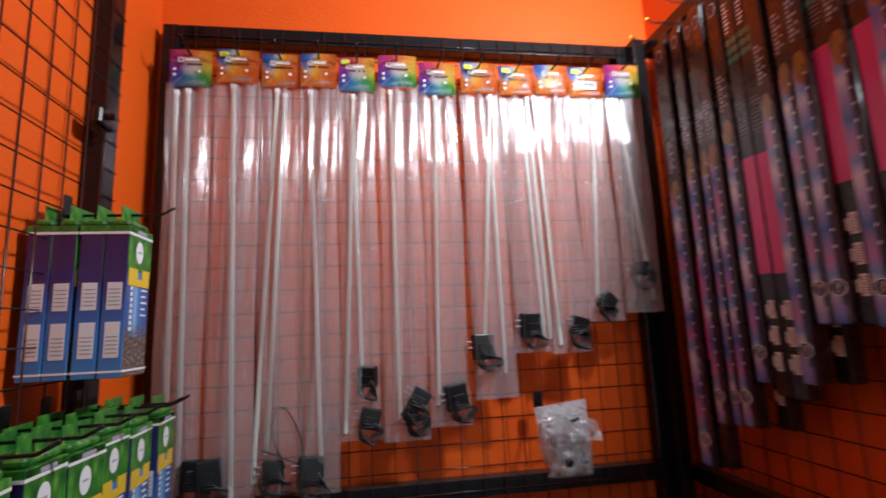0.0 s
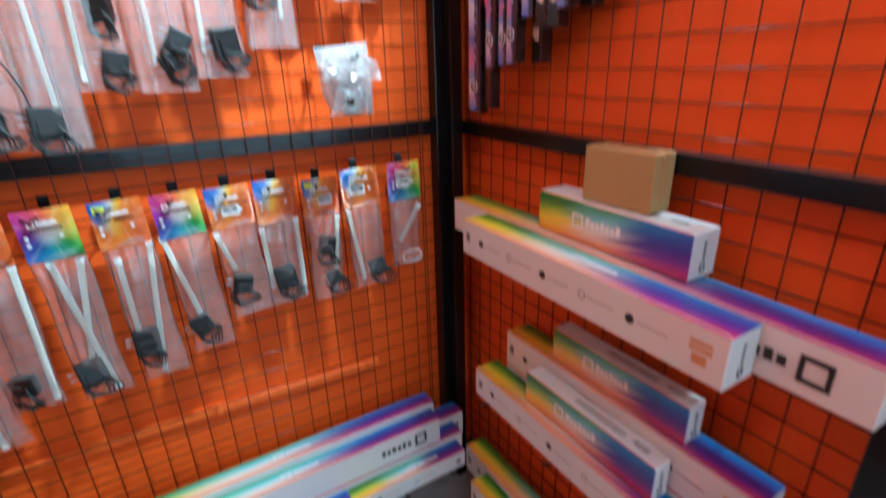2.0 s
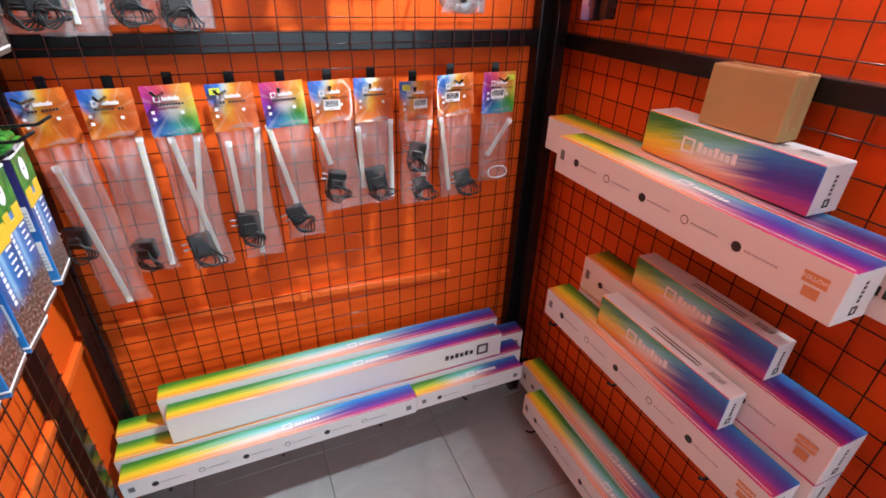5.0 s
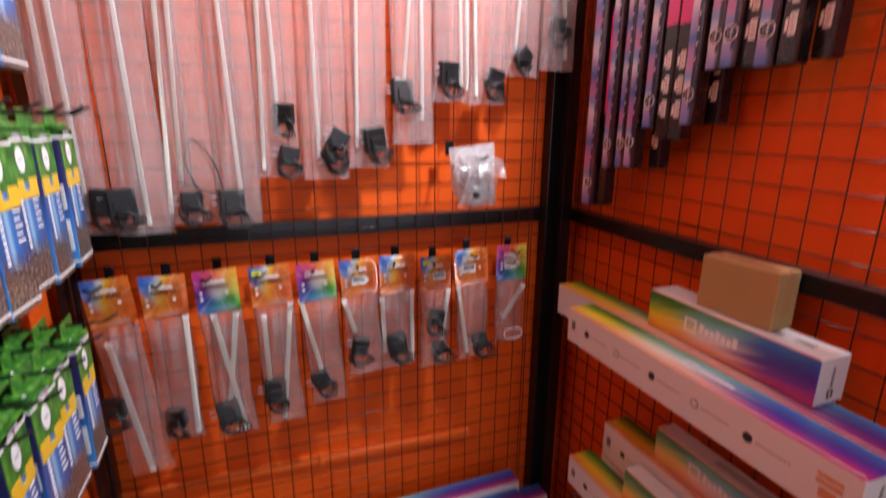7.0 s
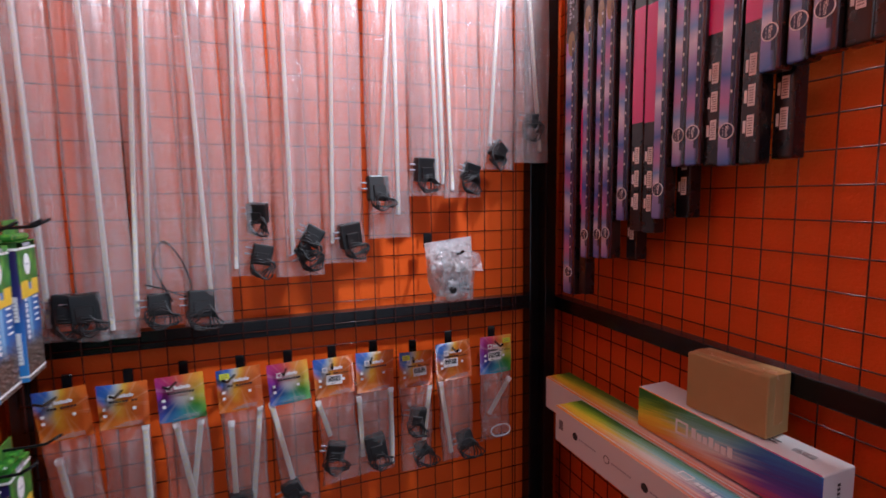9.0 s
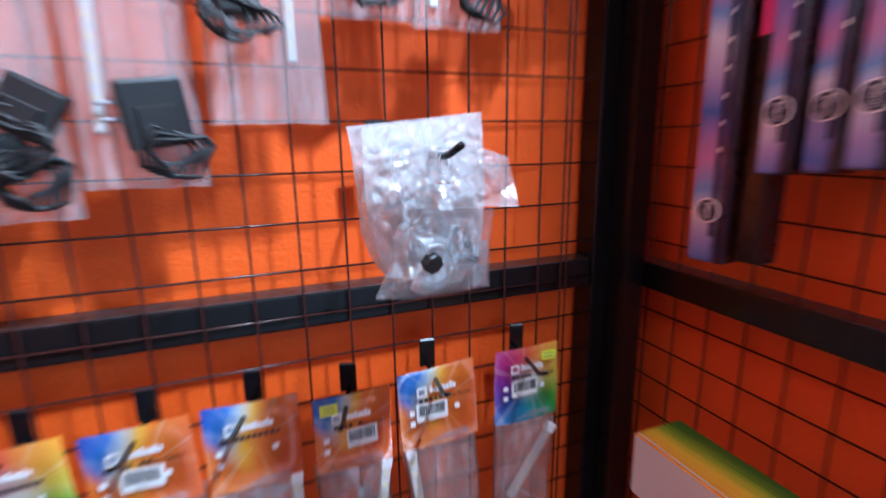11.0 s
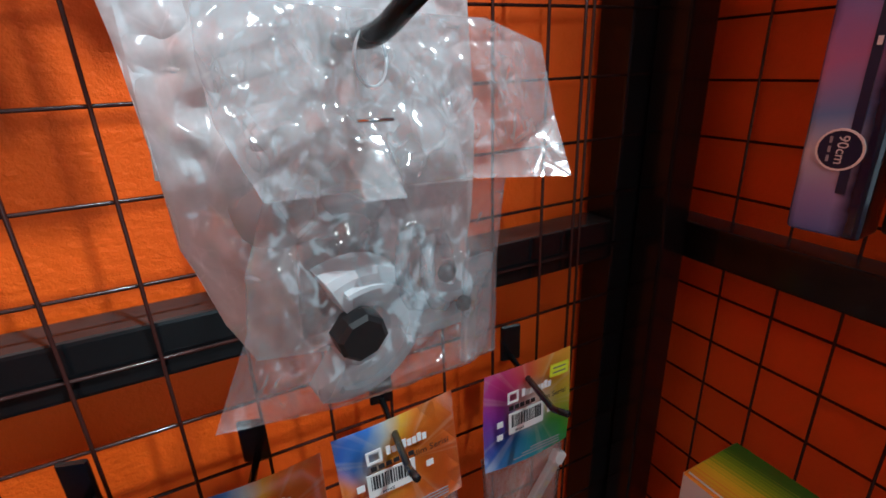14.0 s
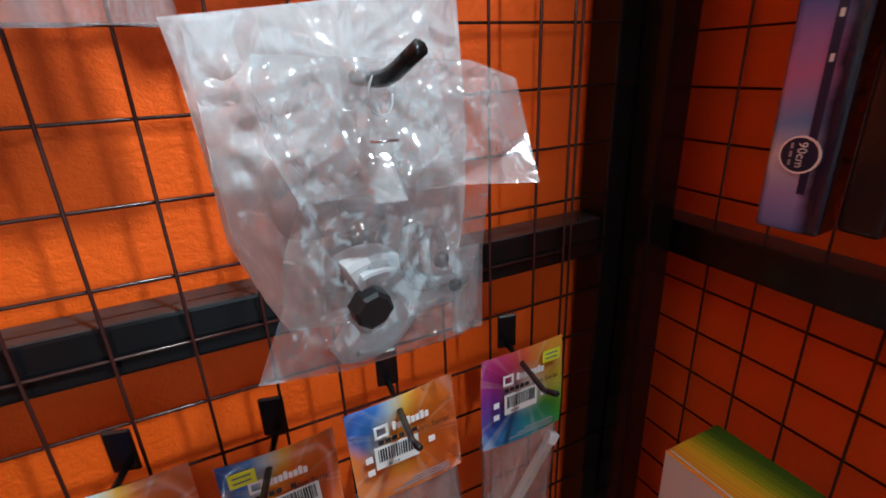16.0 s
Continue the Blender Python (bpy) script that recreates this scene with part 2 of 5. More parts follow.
def galaxy_material():
    k = Nodes("galaxy_print")
    c = k.n("TexCoord")
    s = k.n("SeparateXYZ")
    k.link(c.outputs["UV"], s.inputs[0])
    info = k.n("ObjectInfo")
    comb = k.n("CombineXYZ")
    k.link(k.math("MULTIPLY", s.outputs[0], 0.22), comb.inputs[0])
    k.link(k.math("MULTIPLY", s.outputs[1], 7.0), comb.inputs[1])
    k.link(k.math("MULTIPLY", info.outputs["Random"], 30.0), comb.inputs[2])
    n = k.noise(comb.outputs[0], 1.3, 1.0, 0.4)
    m = k.noise(comb.outputs[0], 5.0, 3, 0.6)
    run = k.math("ADD", k.math("MULTIPLY", s.outputs[1], 6.2), k.math("MULTIPLY", k.math("SUBTRACT", n, 0.5), 0.5))
    run = k.math("FRACT", run)
    col = k.ramp(run, [(0.0, (0.05, 0.13, 0.42)), (0.20, (0.30, 0.26, 0.52)), (0.38, (0.58, 0.58, 0.70)), (0.52, (0.14, 0.28, 0.58)), (0.68, (0.42, 0.17, 0.38)), (0.84, (0.26, 0.16, 0.42)), (1.0, (0.05, 0.13, 0.42))])
    wave = k.math("ADD", s.outputs[0], k.math("MULTIPLY", k.math("SUBTRACT", m, 0.5), 0.25))
    col = k.mix(k.ramp(wave, [(0.0, (0.5, 0.5, 0.5)), (0.12, (0, 0, 0)), (0.58, (0, 0, 0)), (0.80, (1, 1, 1))]), col, (0.010, 0.009, 0.035))
    return k.done(col, 0.22, coat=0.6)


GALAXY = galaxy_material()
FLOWER = plain("orange_green_picture", (0.30, 0.16, 0.04), 0.3, var=0.8, scale=120, coat=0.4)


def aqua_material():
    """Front print of the boxes of lamps: v runs up."""
    k = Nodes("blue_aquarium_print")
    c = k.n("TexCoord")
    s = k.n("SeparateXYZ")
    k.link(c.outputs["UV"], s.inputs[0])
    n = k.noise(k.coord("UV", (6, 12, 1)), 2.2, 6, 0.65)
    rocks = k.ramp(k.noise(k.coord("UV", (5, 18, 1)), 2.6, 7, 0.7), [(0.38, (0.012, 0.010, 0.012)), (0.5, (0.09, 0.05, 0.03)), (0.62, (0.38, 0.32, 0.30))])
    sea = k.ramp(s.outputs[0], [(0.0, (0.010, 0.03, 0.18)), (0.30, (0.02, 0.12, 0.42)), (0.42, (0.30, 0.52, 0.74)), (0.54, (0.03, 0.16, 0.48)), (0.75, (0.015, 0.07, 0.32)), (1.0, (0.010, 0.03, 0.16))])
    sea = k.mix(k.math("MULTIPLY", n, 0.22), sea, (0.20, 0.45, 0.75))
    low = k.math("ADD", s.outputs[1], k.math("MULTIPLY", k.math("SUBTRACT", n, 0.5), 0.25))
    col = k.mix(k.ramp(low, [(0.24, (0, 0, 0)), (0.36, (1, 1, 1))]), rocks, sea)
    return k.done(col, 0.28, coat=0.4)


AQUA = aqua_material()


def side_material():
    k = Nodes("purple_blue_side_print")
    c = k.n("TexCoord")
    s = k.n("SeparateXYZ")
    k.link(c.outputs["UV"], s.inputs[0])
    col = k.ramp(s.outputs[1], [(0.0, (0.04, 0.22, 0.50)), (0.35, (0.03, 0.15, 0.44)), (0.62, (0.025, 0.03, 0.15)), (1.0, (0.028, 0.014, 0.07))])
    return k.done(col, 0.3, coat=0.4)


SIDE = side_material()


def film_material(name, haze, scale, rough, strength, tint=(0.93, 0.90, 0.90), gloss=0.55):
    """Thin clear plastic: sees through, with a milky haze and wrinkled gloss."""
    k = Nodes(name)
    k.t.nodes.remove(k.bsdf)
    v = k.coord("Object", scale)
    w = k.noise(v, 1.0, 5, 0.6, 0.6)
    w2 = k.noise(v, 3.7, 3, 0.5)
    crease = k.n("TexVoronoi")
    crease.feature = "DISTANCE_TO_EDGE"
    crease.inputs["Scale"].default_value = 1.0
    k.link(v, crease.inputs["Vector"])
    h = k.math("ADD", k.math("MULTIPLY", w, 1.0), k.math("MULTIPLY", w2, 0.3))
    h = k.math("SUBTRACT", h, k.math("MULTIPLY", k.math("MINIMUM", crease.outputs["Distance"], 0.2), 0.8))
    nrm = k.bump(h, strength, 0.01)
    tr = k.n("BsdfTransparent")
    tr.inputs[0].default_value = (0.97, 0.96, 0.96, 1)
    di = k.n("BsdfDiffuse")
    di.inputs[0].default_value = (*tint, 1)
    tl = k.n("BsdfTranslucent")
    tl.inputs[0].default_value = (*tint, 1)
    half = k.n("MixShader")
    half.inputs[0].default_value = 0.35
    k.link(di.outputs[0], half.inputs[1])
    k.link(tl.outputs[0], half.inputs[2])
    gl = k.n("BsdfGlossy")
    gl.inputs["Roughness"].default_value = rough
    gl.inputs["Color"].default_value = (1, 1, 1, 1)
    k.link(nrm, gl.inputs["Normal"])
    k.link(nrm, di.inputs["Normal"])
    a = k.n("MixShader")
    hz = k.math("MULTIPLY_ADD", k.math("SUBTRACT", w, 0.5), haze * 1.5, haze)
    k.link(hz, a.inputs[0])
    k.link(tr.outputs[0], a.inputs[1])
    k.link(half.outputs[0], a.inputs[2])
    lw = k.n("LayerWeight")
    lw.inputs["Blend"].default_value = 0.35
    k.link(nrm, lw.inputs["Normal"])
    b = k.n("MixShader")
    k.link(k.math("MULTIPLY_ADD", lw.outputs["Fresnel"], gloss, 0.05), b.inputs[0])
    k.link(a.outputs[0], b.inputs[1])
    k.link(gl.outputs[0], b.inputs[2])
    k.link(b.outputs[0], k.out.inputs["Surface"])
    return k.mat


FILM_LONG = film_material("long_clear_film", 0.19, (30, 30, 1.4), 0.19, 0.8, (0.93, 0.88, 0.89), 0.34)
FILM_SHORT = film_material("short_clear_film", 0.115, (22, 22, 10), 0.14, 0.5)


def crumpled_film(name, haze, tint, rough, gloss):
    """Stiff clear film: see-through, whitened along its creases, with sharp gloss."""
    k = Nodes(name)
    k.t.nodes.remove(k.bsdf)
    v = k.coord("Object", (1, 1, 0.7))
    lines = []
    for scale, seed in ((55.0, 0.0), (120.0, 3.0)):
        n = k.n("TexVoronoi")
        n.feature = "DISTANCE_TO_EDGE"
        n.inputs["Scale"].default_value = scale
        n.inputs["Randomness"].default_value = 1.0
        m = k.n("Mapping")
        m.inputs["Location"].default_value = (seed, seed, seed)
        k.link(v, m.inputs["Vector"])
        k.link(m.outputs["Vector"], n.inputs["Vector"])
        lines.append(n.outputs["Distance"])
    cloud = k.noise(v, 45, 4, 0.6, 0.5)
    patch = k.ramp(k.noise(v, 90, 3), [(0.48, (0, 0, 0)), (0.62, (1, 1, 1))])
    crease = k.ramp(lines[0], [(0.0, (1, 1, 1)), (0.045, (0, 0, 0))])
    fine = k.ramp(lines[1], [(0.0, (1, 1, 1)), (0.05, (0, 0, 0))])
    white = k.math("MULTIPLY", k.math("ADD", k.math("MULTIPLY", crease, 0.5), k.math("MULTIPLY", fine, 0.25)), patch)
    h = k.math("ADD", k.math("MULTIPLY", k.math("MINIMUM", lines[0], 0.12), 0.7), k.math("MULTIPLY", k.math("MINIMUM", lines[1], 0.10), 0.3))
    h = k.math("ADD", h, k.math("MULTIPLY", cloud, 0.12))
    nrm = k.bump(h, 0.26, 0.006)
    tr = k.n("BsdfTransparent")
    tr.inputs[0].default_value = (0.97, 0.97, 0.97, 1)
    di = k.n("BsdfDiffuse")
    di.inputs[0].default_value = (*tint, 1)
    k.link(nrm, di.inputs["Normal"])
    tl = k.n("BsdfTranslucent")
    tl.inputs[0].default_value = (*tint, 1)
    half = k.n("MixShader")
    half.inputs[0].default_value = 0.45
    k.link(di.outputs[0], half.inputs[1])
    k.link(tl.outputs[0], half.inputs[2])
    a = k.n("MixShader")
    hz = k.math("MULTIPLY_ADD", k.math("SUBTRACT", cloud, 0.5), haze * 1.6, haze)
    k.link(k.math("MINIMUM", k.math("ADD", hz, k.math("MULTIPLY", white, 0.35)), 0.9), a.inputs[0])
    k.link(tr.outputs[0], a.inputs[1])
    k.link(half.outputs[0], a.inputs[2])
    gl = k.n("BsdfGlossy")
    gl.inputs["Roughness"].default_value = rough
    k.link(nrm, gl.inputs["Normal"])
    lw = k.n("LayerWeight")
    lw.inputs["Blend"].default_value = 0.3
    k.link(nrm, lw.inputs["Normal"])
    b = k.n("MixShader")
    k.link(k.math("MULTIPLY_ADD", lw.outputs["Fresnel"], gloss, 0.10), b.inputs[0])
    k.link(a.outputs[0], b.inputs[1])
    k.link(gl.outputs[0], b.inputs[2])
    k.link(b.outputs[0], k.out.inputs["Surface"])
    return k.mat


FILM_CRUMPLE = crumpled_film("crumpled_clear_film", 0.23, (0.95, 0.96, 0.98), 0.09, 0.9)
FILM_CLEAR = crumpled_film("thin_clear_film", 0.14, (0.95, 0.96, 0.98), 0.09, 0.8)
FILM_MILKY = crumpled_film("crumpled_milky_film", 0.54, (0.95, 0.96, 0.98), 0.09, 0.9)


def acrylic_material(name, cloudy, tint):
    k = Nodes(name)
    k.t.nodes.remove(k.bsdf)
    n = k.noise(k.coord("Object"), 120, 2)
    tr = k.n("BsdfTransparent")
    tr.inputs[0].default_value = (0.93, 0.95, 0.96, 1)
    gl = k.n("BsdfGlossy")
    gl.inputs["Roughness"].default_value = 0.24
    di = k.n("BsdfDiffuse")
    di.inputs[0].default_value = (*tint, 1)
    tl = k.n("BsdfTranslucent")
    tl.inputs[0].default_value = (*tint, 1)
    half = k.n("MixShader")
    half.inputs[0].default_value = 0.5
    k.link(di.outputs[0], half.inputs[1])
    k.link(tl.outputs[0], half.inputs[2])
    a = k.n("MixShader")
    k.link(k.math("MULTIPLY_ADD", n, 0.20, cloudy), a.inputs[0])
    k.link(tr.outputs[0], a.inputs[1])
    k.link(half.outputs[0], a.inputs[2])
    lw = k.n("LayerWeight")
    lw.inputs["Blend"].default_value = 0.4
    b = k.n("MixShader")
    k.link(k.math("MULTIPLY_ADD", lw.outputs["Fresnel"], 0.18, 0.02), b.inputs[0])
    k.link(a.outputs[0], b.inputs[1])
    k.link(gl.outputs[0], b.inputs[2])
    k.link(b.outputs[0], k.out.inputs["Surface"])
    return k.mat


ACRYLIC = acrylic_material("clear_moulded_acrylic", 0.18, (0.85, 0.88, 0.91))
FROST = acrylic_material("frosted_moulded_acrylic", 0.58, (0.88, 0.92, 0.95))

# ---- building helpers ----
FINE_PRINT = {"brand_bar", "text_bar", "caption_bar", "barcode", "small_print", "dot_row", "chip_row", "title_bar", "label_print", "price_bar", "end_mark"}


def mesh_from(bm, name, mats, smooth=False):
    me = bpy.data.meshes.new(name)
    bm.to_mesh(me)
    bm.free()
    for m in (mats if isinstance(mats, (list, tuple)) else [mats]):
        me.materials.append(m)
    if smooth:
        for p in me.polygons:
            p.use_smooth = True
    return me


def part(name, bm, mats, parent=None, label="", smooth=False, at=None):
    ob = new(name, mesh_from(bm, name, mats, smooth))
    if parent is not None:
        ob.parent = parent
    if at is not None:
        ob.matrix_basis = at
    if label:
        ob["label"] = label
    if name in FINE_PRINT:
        ob["kind"] = "stuff"
    return ob


def thing(name, m, label, category, group="", kind=""):
    ob = new(name)
    ob.empty_display_size = 0.02
    ob.matrix_basis = m
    return tagged(ob, label, category, group, kind)


def box(lo, hi, bevel=0.0, bm=None, seg=1):
    own = bmesh.new()
    r = bmesh.ops.create_cube(own, size=1.0)
    for v in r["verts"]:
        v.co = Vector([lo[i] + (v.co[i] + 0.5) * (hi[i] - lo[i]) for i in range(3)])
    if bevel > 0:
        bmesh.ops.bevel(own, geom=list(own.edges), offset=bevel, segments=seg, profile=0.6, affect="EDGES")
    if bm is None:
        return own
    me = bpy.data.meshes.new("tmp")
    own.to_mesh(me)
    own.free()
    bm.from_mesh(me)
    bpy.data.meshes.remove(me)
    return bm


def sweep(bm, pts, r, seg=6, closed=False):
    """A round tube along points."""
    pts = [Vector(p) for p in pts]
    rings, prev = [], None
    for i, p in enumerate(pts):
        a = pts[max(i - 1, 0)]
        b = pts[min(i + 1, len(pts) - 1)]
        d = (b - a).normalized()
        if prev is None:
            side = d.cross(Vector((0, 0, 1)) if abs(d.z) < 0.9 else Vector((1, 0, 0))).normalized()
        else:
            side = (prev - d * prev.dot(d)).normalized()
        prev = side
        up = d.cross(side)
        rings.append([bm.verts.new(p + r * (math.cos(t) * side + math.sin(t) * up)) for t in [2 * math.pi * k / seg for k in range(seg)]])
    for a, b in zip(rings, rings[1:]):
        for k in range(seg):
            bm.faces.new((a[k], a[(k + 1) % seg], b[(k + 1) % seg], b[k]))
    if not closed:
        bm.faces.new(rings[0][::-1])
        bm.faces.new(rings[-1])
    return bm


def tube(pts, r, seg=6):
    return sweep(bmesh.new(), pts, r, seg)


def uv_faces(bm, fn):
    """fn(face) gives a function from a point to (u, v)."""
    layer = bm.loops.layers.uv.verify()
    for f in bm.faces:
        g = fn(f)
        for lp in f.loops:
            lp[layer].uv = g(lp.vert.co)


def disc(rx, rz, y=0.0, seg=16, thick=0.0006, x=0.0, z=0.0, hole=0.0):
    """A thin upright disc or ring that faces -y."""
    bm = bmesh.new()
    outer = [(x + rx * math.cos(2 * math.pi * i / seg), z + rz * math.sin(2 * math.pi * i / seg)) for i in range(seg)]
    fo = [bm.verts.new((a, y - thick, b)) for a, b in outer]
    bo = [bm.verts.new((a, y, b)) for a, b in outer]
    for i in range(seg):
        j = (i + 1) % seg
        bm.faces.new((fo[j], fo[i], bo[i], bo[j]))
    if hole <= 0:
        bm.faces.new(fo)
    else:
        fi = [bm.verts.new((x + (a - x) * hole, y - thick, z + (b - z) * hole)) for a, b in outer]
        for i in range(seg):
            j = (i + 1) % seg
            bm.faces.new((fo[i], fo[j], fi[j], fi[i]))
    bmesh.ops.recalc_face_normals(bm, faces=bm.faces)
    return bm


def rect_ring(w, h, t, y, thick=0.0006, x=0.0, z=0.0):
    bm = bmesh.new()
    for a, b, c, d in ((-w, -h, w, -h + t), (-w, h - t, w, h), (-w, -h + t, -w + t, h - t), (w - t, -h + t, w, h - t)):
        box((x + a, y - thick, z + b), (x + c, y, z + d), bm=bm)
    return bm


# ---- the room ----
YB, XL, XR = 1.245, -0.53, 0.85          # inner faces of the niche
XE, YS, ZC = 2.60, -3.10, 2.88           # the shop behind the camera


def wall(name, lo, hi, mat=ORANGE, label="smooth orange painted wall"):
    ob = part(name, box(lo, hi), mat)
    return tagged(ob, label, "wall", kind="structure")


wall("wall_north", (XL - 0.12, YB, 0), (XE, YB + 0.12, ZC))
wall("wall_west", (XL - 0.12, YS, 0), (XL, YB, ZC))
wall("wall_partition", (XR, -0.06, 0), (XR + 0.12, YB, ZC))
wall("wall_east", (XE, YS, 0), (XE + 0.12, YB + 0.12, ZC), SHOP, "plain grey wall closing the unseen shop side")
# unseen wall; the opening is made up so the cool fill can enter
bm = box((XL - 0.12, YS - 0.12, 0), (-0.25, YS, ZC))
box((2.05, YS - 0.12, 0), (XE + 0.12, YS, ZC), bm=bm)
box((-0.25, YS - 0.12, 2.35), (2.05, YS, ZC), bm=bm)
box((-0.25, YS - 0.12, 0), (2.05, YS, 0.35), bm=bm)
tagged(part("wall_south", bm, SHOP), "unseen grey painted wall with an added opening", "wall", kind="structure")
tagged(part("ceiling", box((XL - 0.12, YS - 0.12, ZC), (XE + 0.12, YB + 0.12, ZC + 0.1)), CEIL), "plain white painted ceiling", "ceiling", kind="structure")
# glowing sheet set behind the made-up opening
tagged(part("backdrop", box((-1.0, YS - 0.9, 0.0), (2.8, YS - 0.88, 2.9)), FILLGLOW), "glowing pale sheet added for fill and reflections", "backdrop", kind="structure")

floor = tagged(part("floor", box((XL - 0.12, YS - 0.12, -0.10), (XE + 0.12, YB + 0.12, -0.004)), GROUT), "grey and white glossy floor tiles with thin joints", "floor", kind="structure")
TS = 0.40
bm = box((0.0015, 0.0015, -0.006), (TS - 0.0015, TS - 0.0015, 0.0), 0.0012)
tile_mesh = mesh_from(bm, "tile", TILE)
for i in range(-2, 7):
    for j in range(-8, 4):
        x0, y0 = 0.02 + i * TS, -0.05 + j * TS
        if x0 > XE - 0.1 or x0 < XL - 0.5 or y0 > YB:
            continue
        ob = new("tile", tile_mesh)
        ob.parent = floor
        ob.location = (x0, y0, 0)

# made-up fitting for the fill lamp, never in view
lamp = thing("ceiling_light", pose(-0.15, -1.30, 2.74), "unseen white linear lamp added as fill light", "ceiling light")
part("housing", box((-0.32, -0.05, 0.0), (0.32, 0.05, 0.14), 0.006), CEIL, lamp)
part("diffuser", tube([(-0.30, 0.0, -0.022), (0.30, 0.0, -0.022)], 0.02, 12), GLOW, lamp, "glowing white tube", True)


def turned(profile, seg=24):
    """A body turned about z from (radius, z) pairs."""
    bm = bmesh.new()
    rows = [[bm.verts.new((r * math.cos(2 * math.pi * i / seg), r * math.sin(2 * math.pi * i / seg), z)) for i in range(seg)] for r, z in profile]
    for p, q in zip(rows, rows[1:]):
        for i in range(seg):
            bm.faces.new((p[i], p[(i + 1) % seg], q[(i + 1) % seg], q[i]))
    bm.faces.new(rows[0][::-1])
    bm.faces.new(rows[-1])
    bmesh.ops.recalc_face_normals(bm, faces=bm.faces)
    return bm


flood = thing("wall_lamp", look(LAMP, (0.0, 1.15, 2.05)), "white round flood lamp on a bracket over the display", "wall lamp")
part("lamp_body", turned([(0.030, 0.046), (0.046, 0.040), (0.060, 0.012), (0.060, 0.004)]), CEIL, flood, "white round lamp body", True)
part("bracket", tube([(0, 0, 0.043), (0.01, 0, 0.070), (0.03, 0, 0.095)], 0.006, 8), CEIL, flood, "white bent bracket", True)

# painted cable trunking on the wall behind the lower bags
cond = thing("cable_trunking", pose(0, YB, 0.585), "orange painted plastic cable trunking fixed to the wall", "cable duct")
part("duct", box((-0.525, -0.016, -0.011), (0.46, 0.0, 0.011), 0.002), CONDUIT, cond, at=pose(0, 0, 0, 0, 2.6, 0))
part("end_cap", box((0.46, -0.018, -0.013), (0.50, 0.0, 0.013), 0.003), CONDUIT, cond, at=pose(0, 0, 0, 0, 2.6, 0))
part("clip", box((-0.008, -0.020, -0.016), (0.008, 0.0, 0.016), 0.003), CONDUIT, cond, at=pose(0.03, 0, -0.002, 0, 2.6, 0))
cond = thing("cable_trunking", pose(XL, 0, 0.585), "orange painted plastic cable trunking fixed to the wall", "cable duct")
part("duct", box((0, -0.8, -0.011), (0.016, YB - 0.003, 0.011), 0.002), CONDUIT, cond)


# ---- wire grid display panels ----
PX, PZ = 0.0528, 0.0545
PR = 0.0014


def bar_part(name, lo, hi, parent):
    part(name, box(lo, hi, 0.003, seg=2), BLACK_STEEL, parent)


def shared_wires(parent, name, axis, places, length, mid):
    bm = bmesh.new()
    d = Vector((0, 0, 0))
    d[axis] = length / 2
    sweep(bm, [-d, d], PR, 6)
    me = mesh_from(bm, name, WIRE, True)
    for p in places:
        ob = new(name, me)
        ob.parent = parent
        ob.location = p
    return mid


# back panel: wires lie in front of its frame
back = thing("grid_panel", pose(0, 0, 0), "black wire grid display panel in a steel frame", "display panel", "wire grid panels")
ZT, ZM0, ZM1 = 2.45, 1.258, 1.300
bar_part("post", (-0.507, 1.200, 0.0), (-0.467, 1.240, ZT), back)
bar_part("post", (0.722, 1.200, 0.0), (0.762, 1.240, ZT), back)
bar_part("top_rail", (-0.466, 1.201, 2.410), (0.721, 1.239, ZT), back)
bar_part("middle_rail", (-0.466, 1.201, ZM0), (0.721, 1.239, ZM1), back)
bar_part("bottom_rail", (-0.466, 1.201, 0.08), (0.721, 1.239, 0.12), back)
GX0, GZ0 = 0.262, 1.3835
vx = [GX0 + i * PX for i in range(-14, 1)] + [GX0 + i * 0.0519 for i in range(1, 8)] + [0.6625, 0.6710]
hz = [GZ0 + i * PZ for i in range(-23, 20)]
shared_wires(back, "vertical_wire", 2, [(x, 1.1935, 1.265) for x in vx], 2.36, 0)
shared_wires(back, "horizontal_wire", 0, [(0.131, 1.1977, z) for z in hz], 1.235, 0)

# right panel: the frame stands in front of its wires
right = thing("grid_panel", pose(0, 0, 0), "black wire grid display panel behind a steel frame", "display panel", "wire grid panels")
bar_part("post", (0.750, 1.163, 0.0), (0.786, 1.198, ZT), right)
bar_part("post", (0.795, 0.108, 0.0), (0.834, 0.150, ZT), right)
bar_part("top_rail", (0.796, 0.151, 2.410), (0.833, 1.199, ZT), right)
bar_part("middle_rail", (0.796, 0.151, 1.254), (0.833, 1.199, 1.293), right)
bar_part("bottom_rail", (0.796, 0.151, 0.08), (0.833, 1.199, 0.12), right)
ry = [0.541 + i * 0.0553 for i in range(-7, 13)]
rz = [1.372 + i * 0.0562 for i in range(-22, 20)]
shared_wires(right, "vertical_wire", 2, [(0.8365, y, 1.265) for y in ry], 2.36, 0)
shared_wires(right, "horizontal_wire", 1, [(0.8405, 0.670, z) for z in rz], 1.12, 0)

# left panel
left = thing("grid_panel", pose(0, 0, 0), "black wire grid display panel in a steel frame", "display panel", "wire grid panels")
bar_part("post", (-0.528, 0.948, 0.0), (-0.490, 0.990, 2.62), left)
bar_part("post", (-0.528, -0.74, 0.0), (-0.490, -0.70, 2.62), left)
bar_part("middle_rail", (-0.527, -0.699, 1.254), (-0.491, 0.947, 1.293), left)
bar_part("bottom_rail", (-0.527, -0.699, 0.08), (-0.491, 0.947, 0.12), left)
ly = [0.93 - i * PX for i in range(0, 31)]
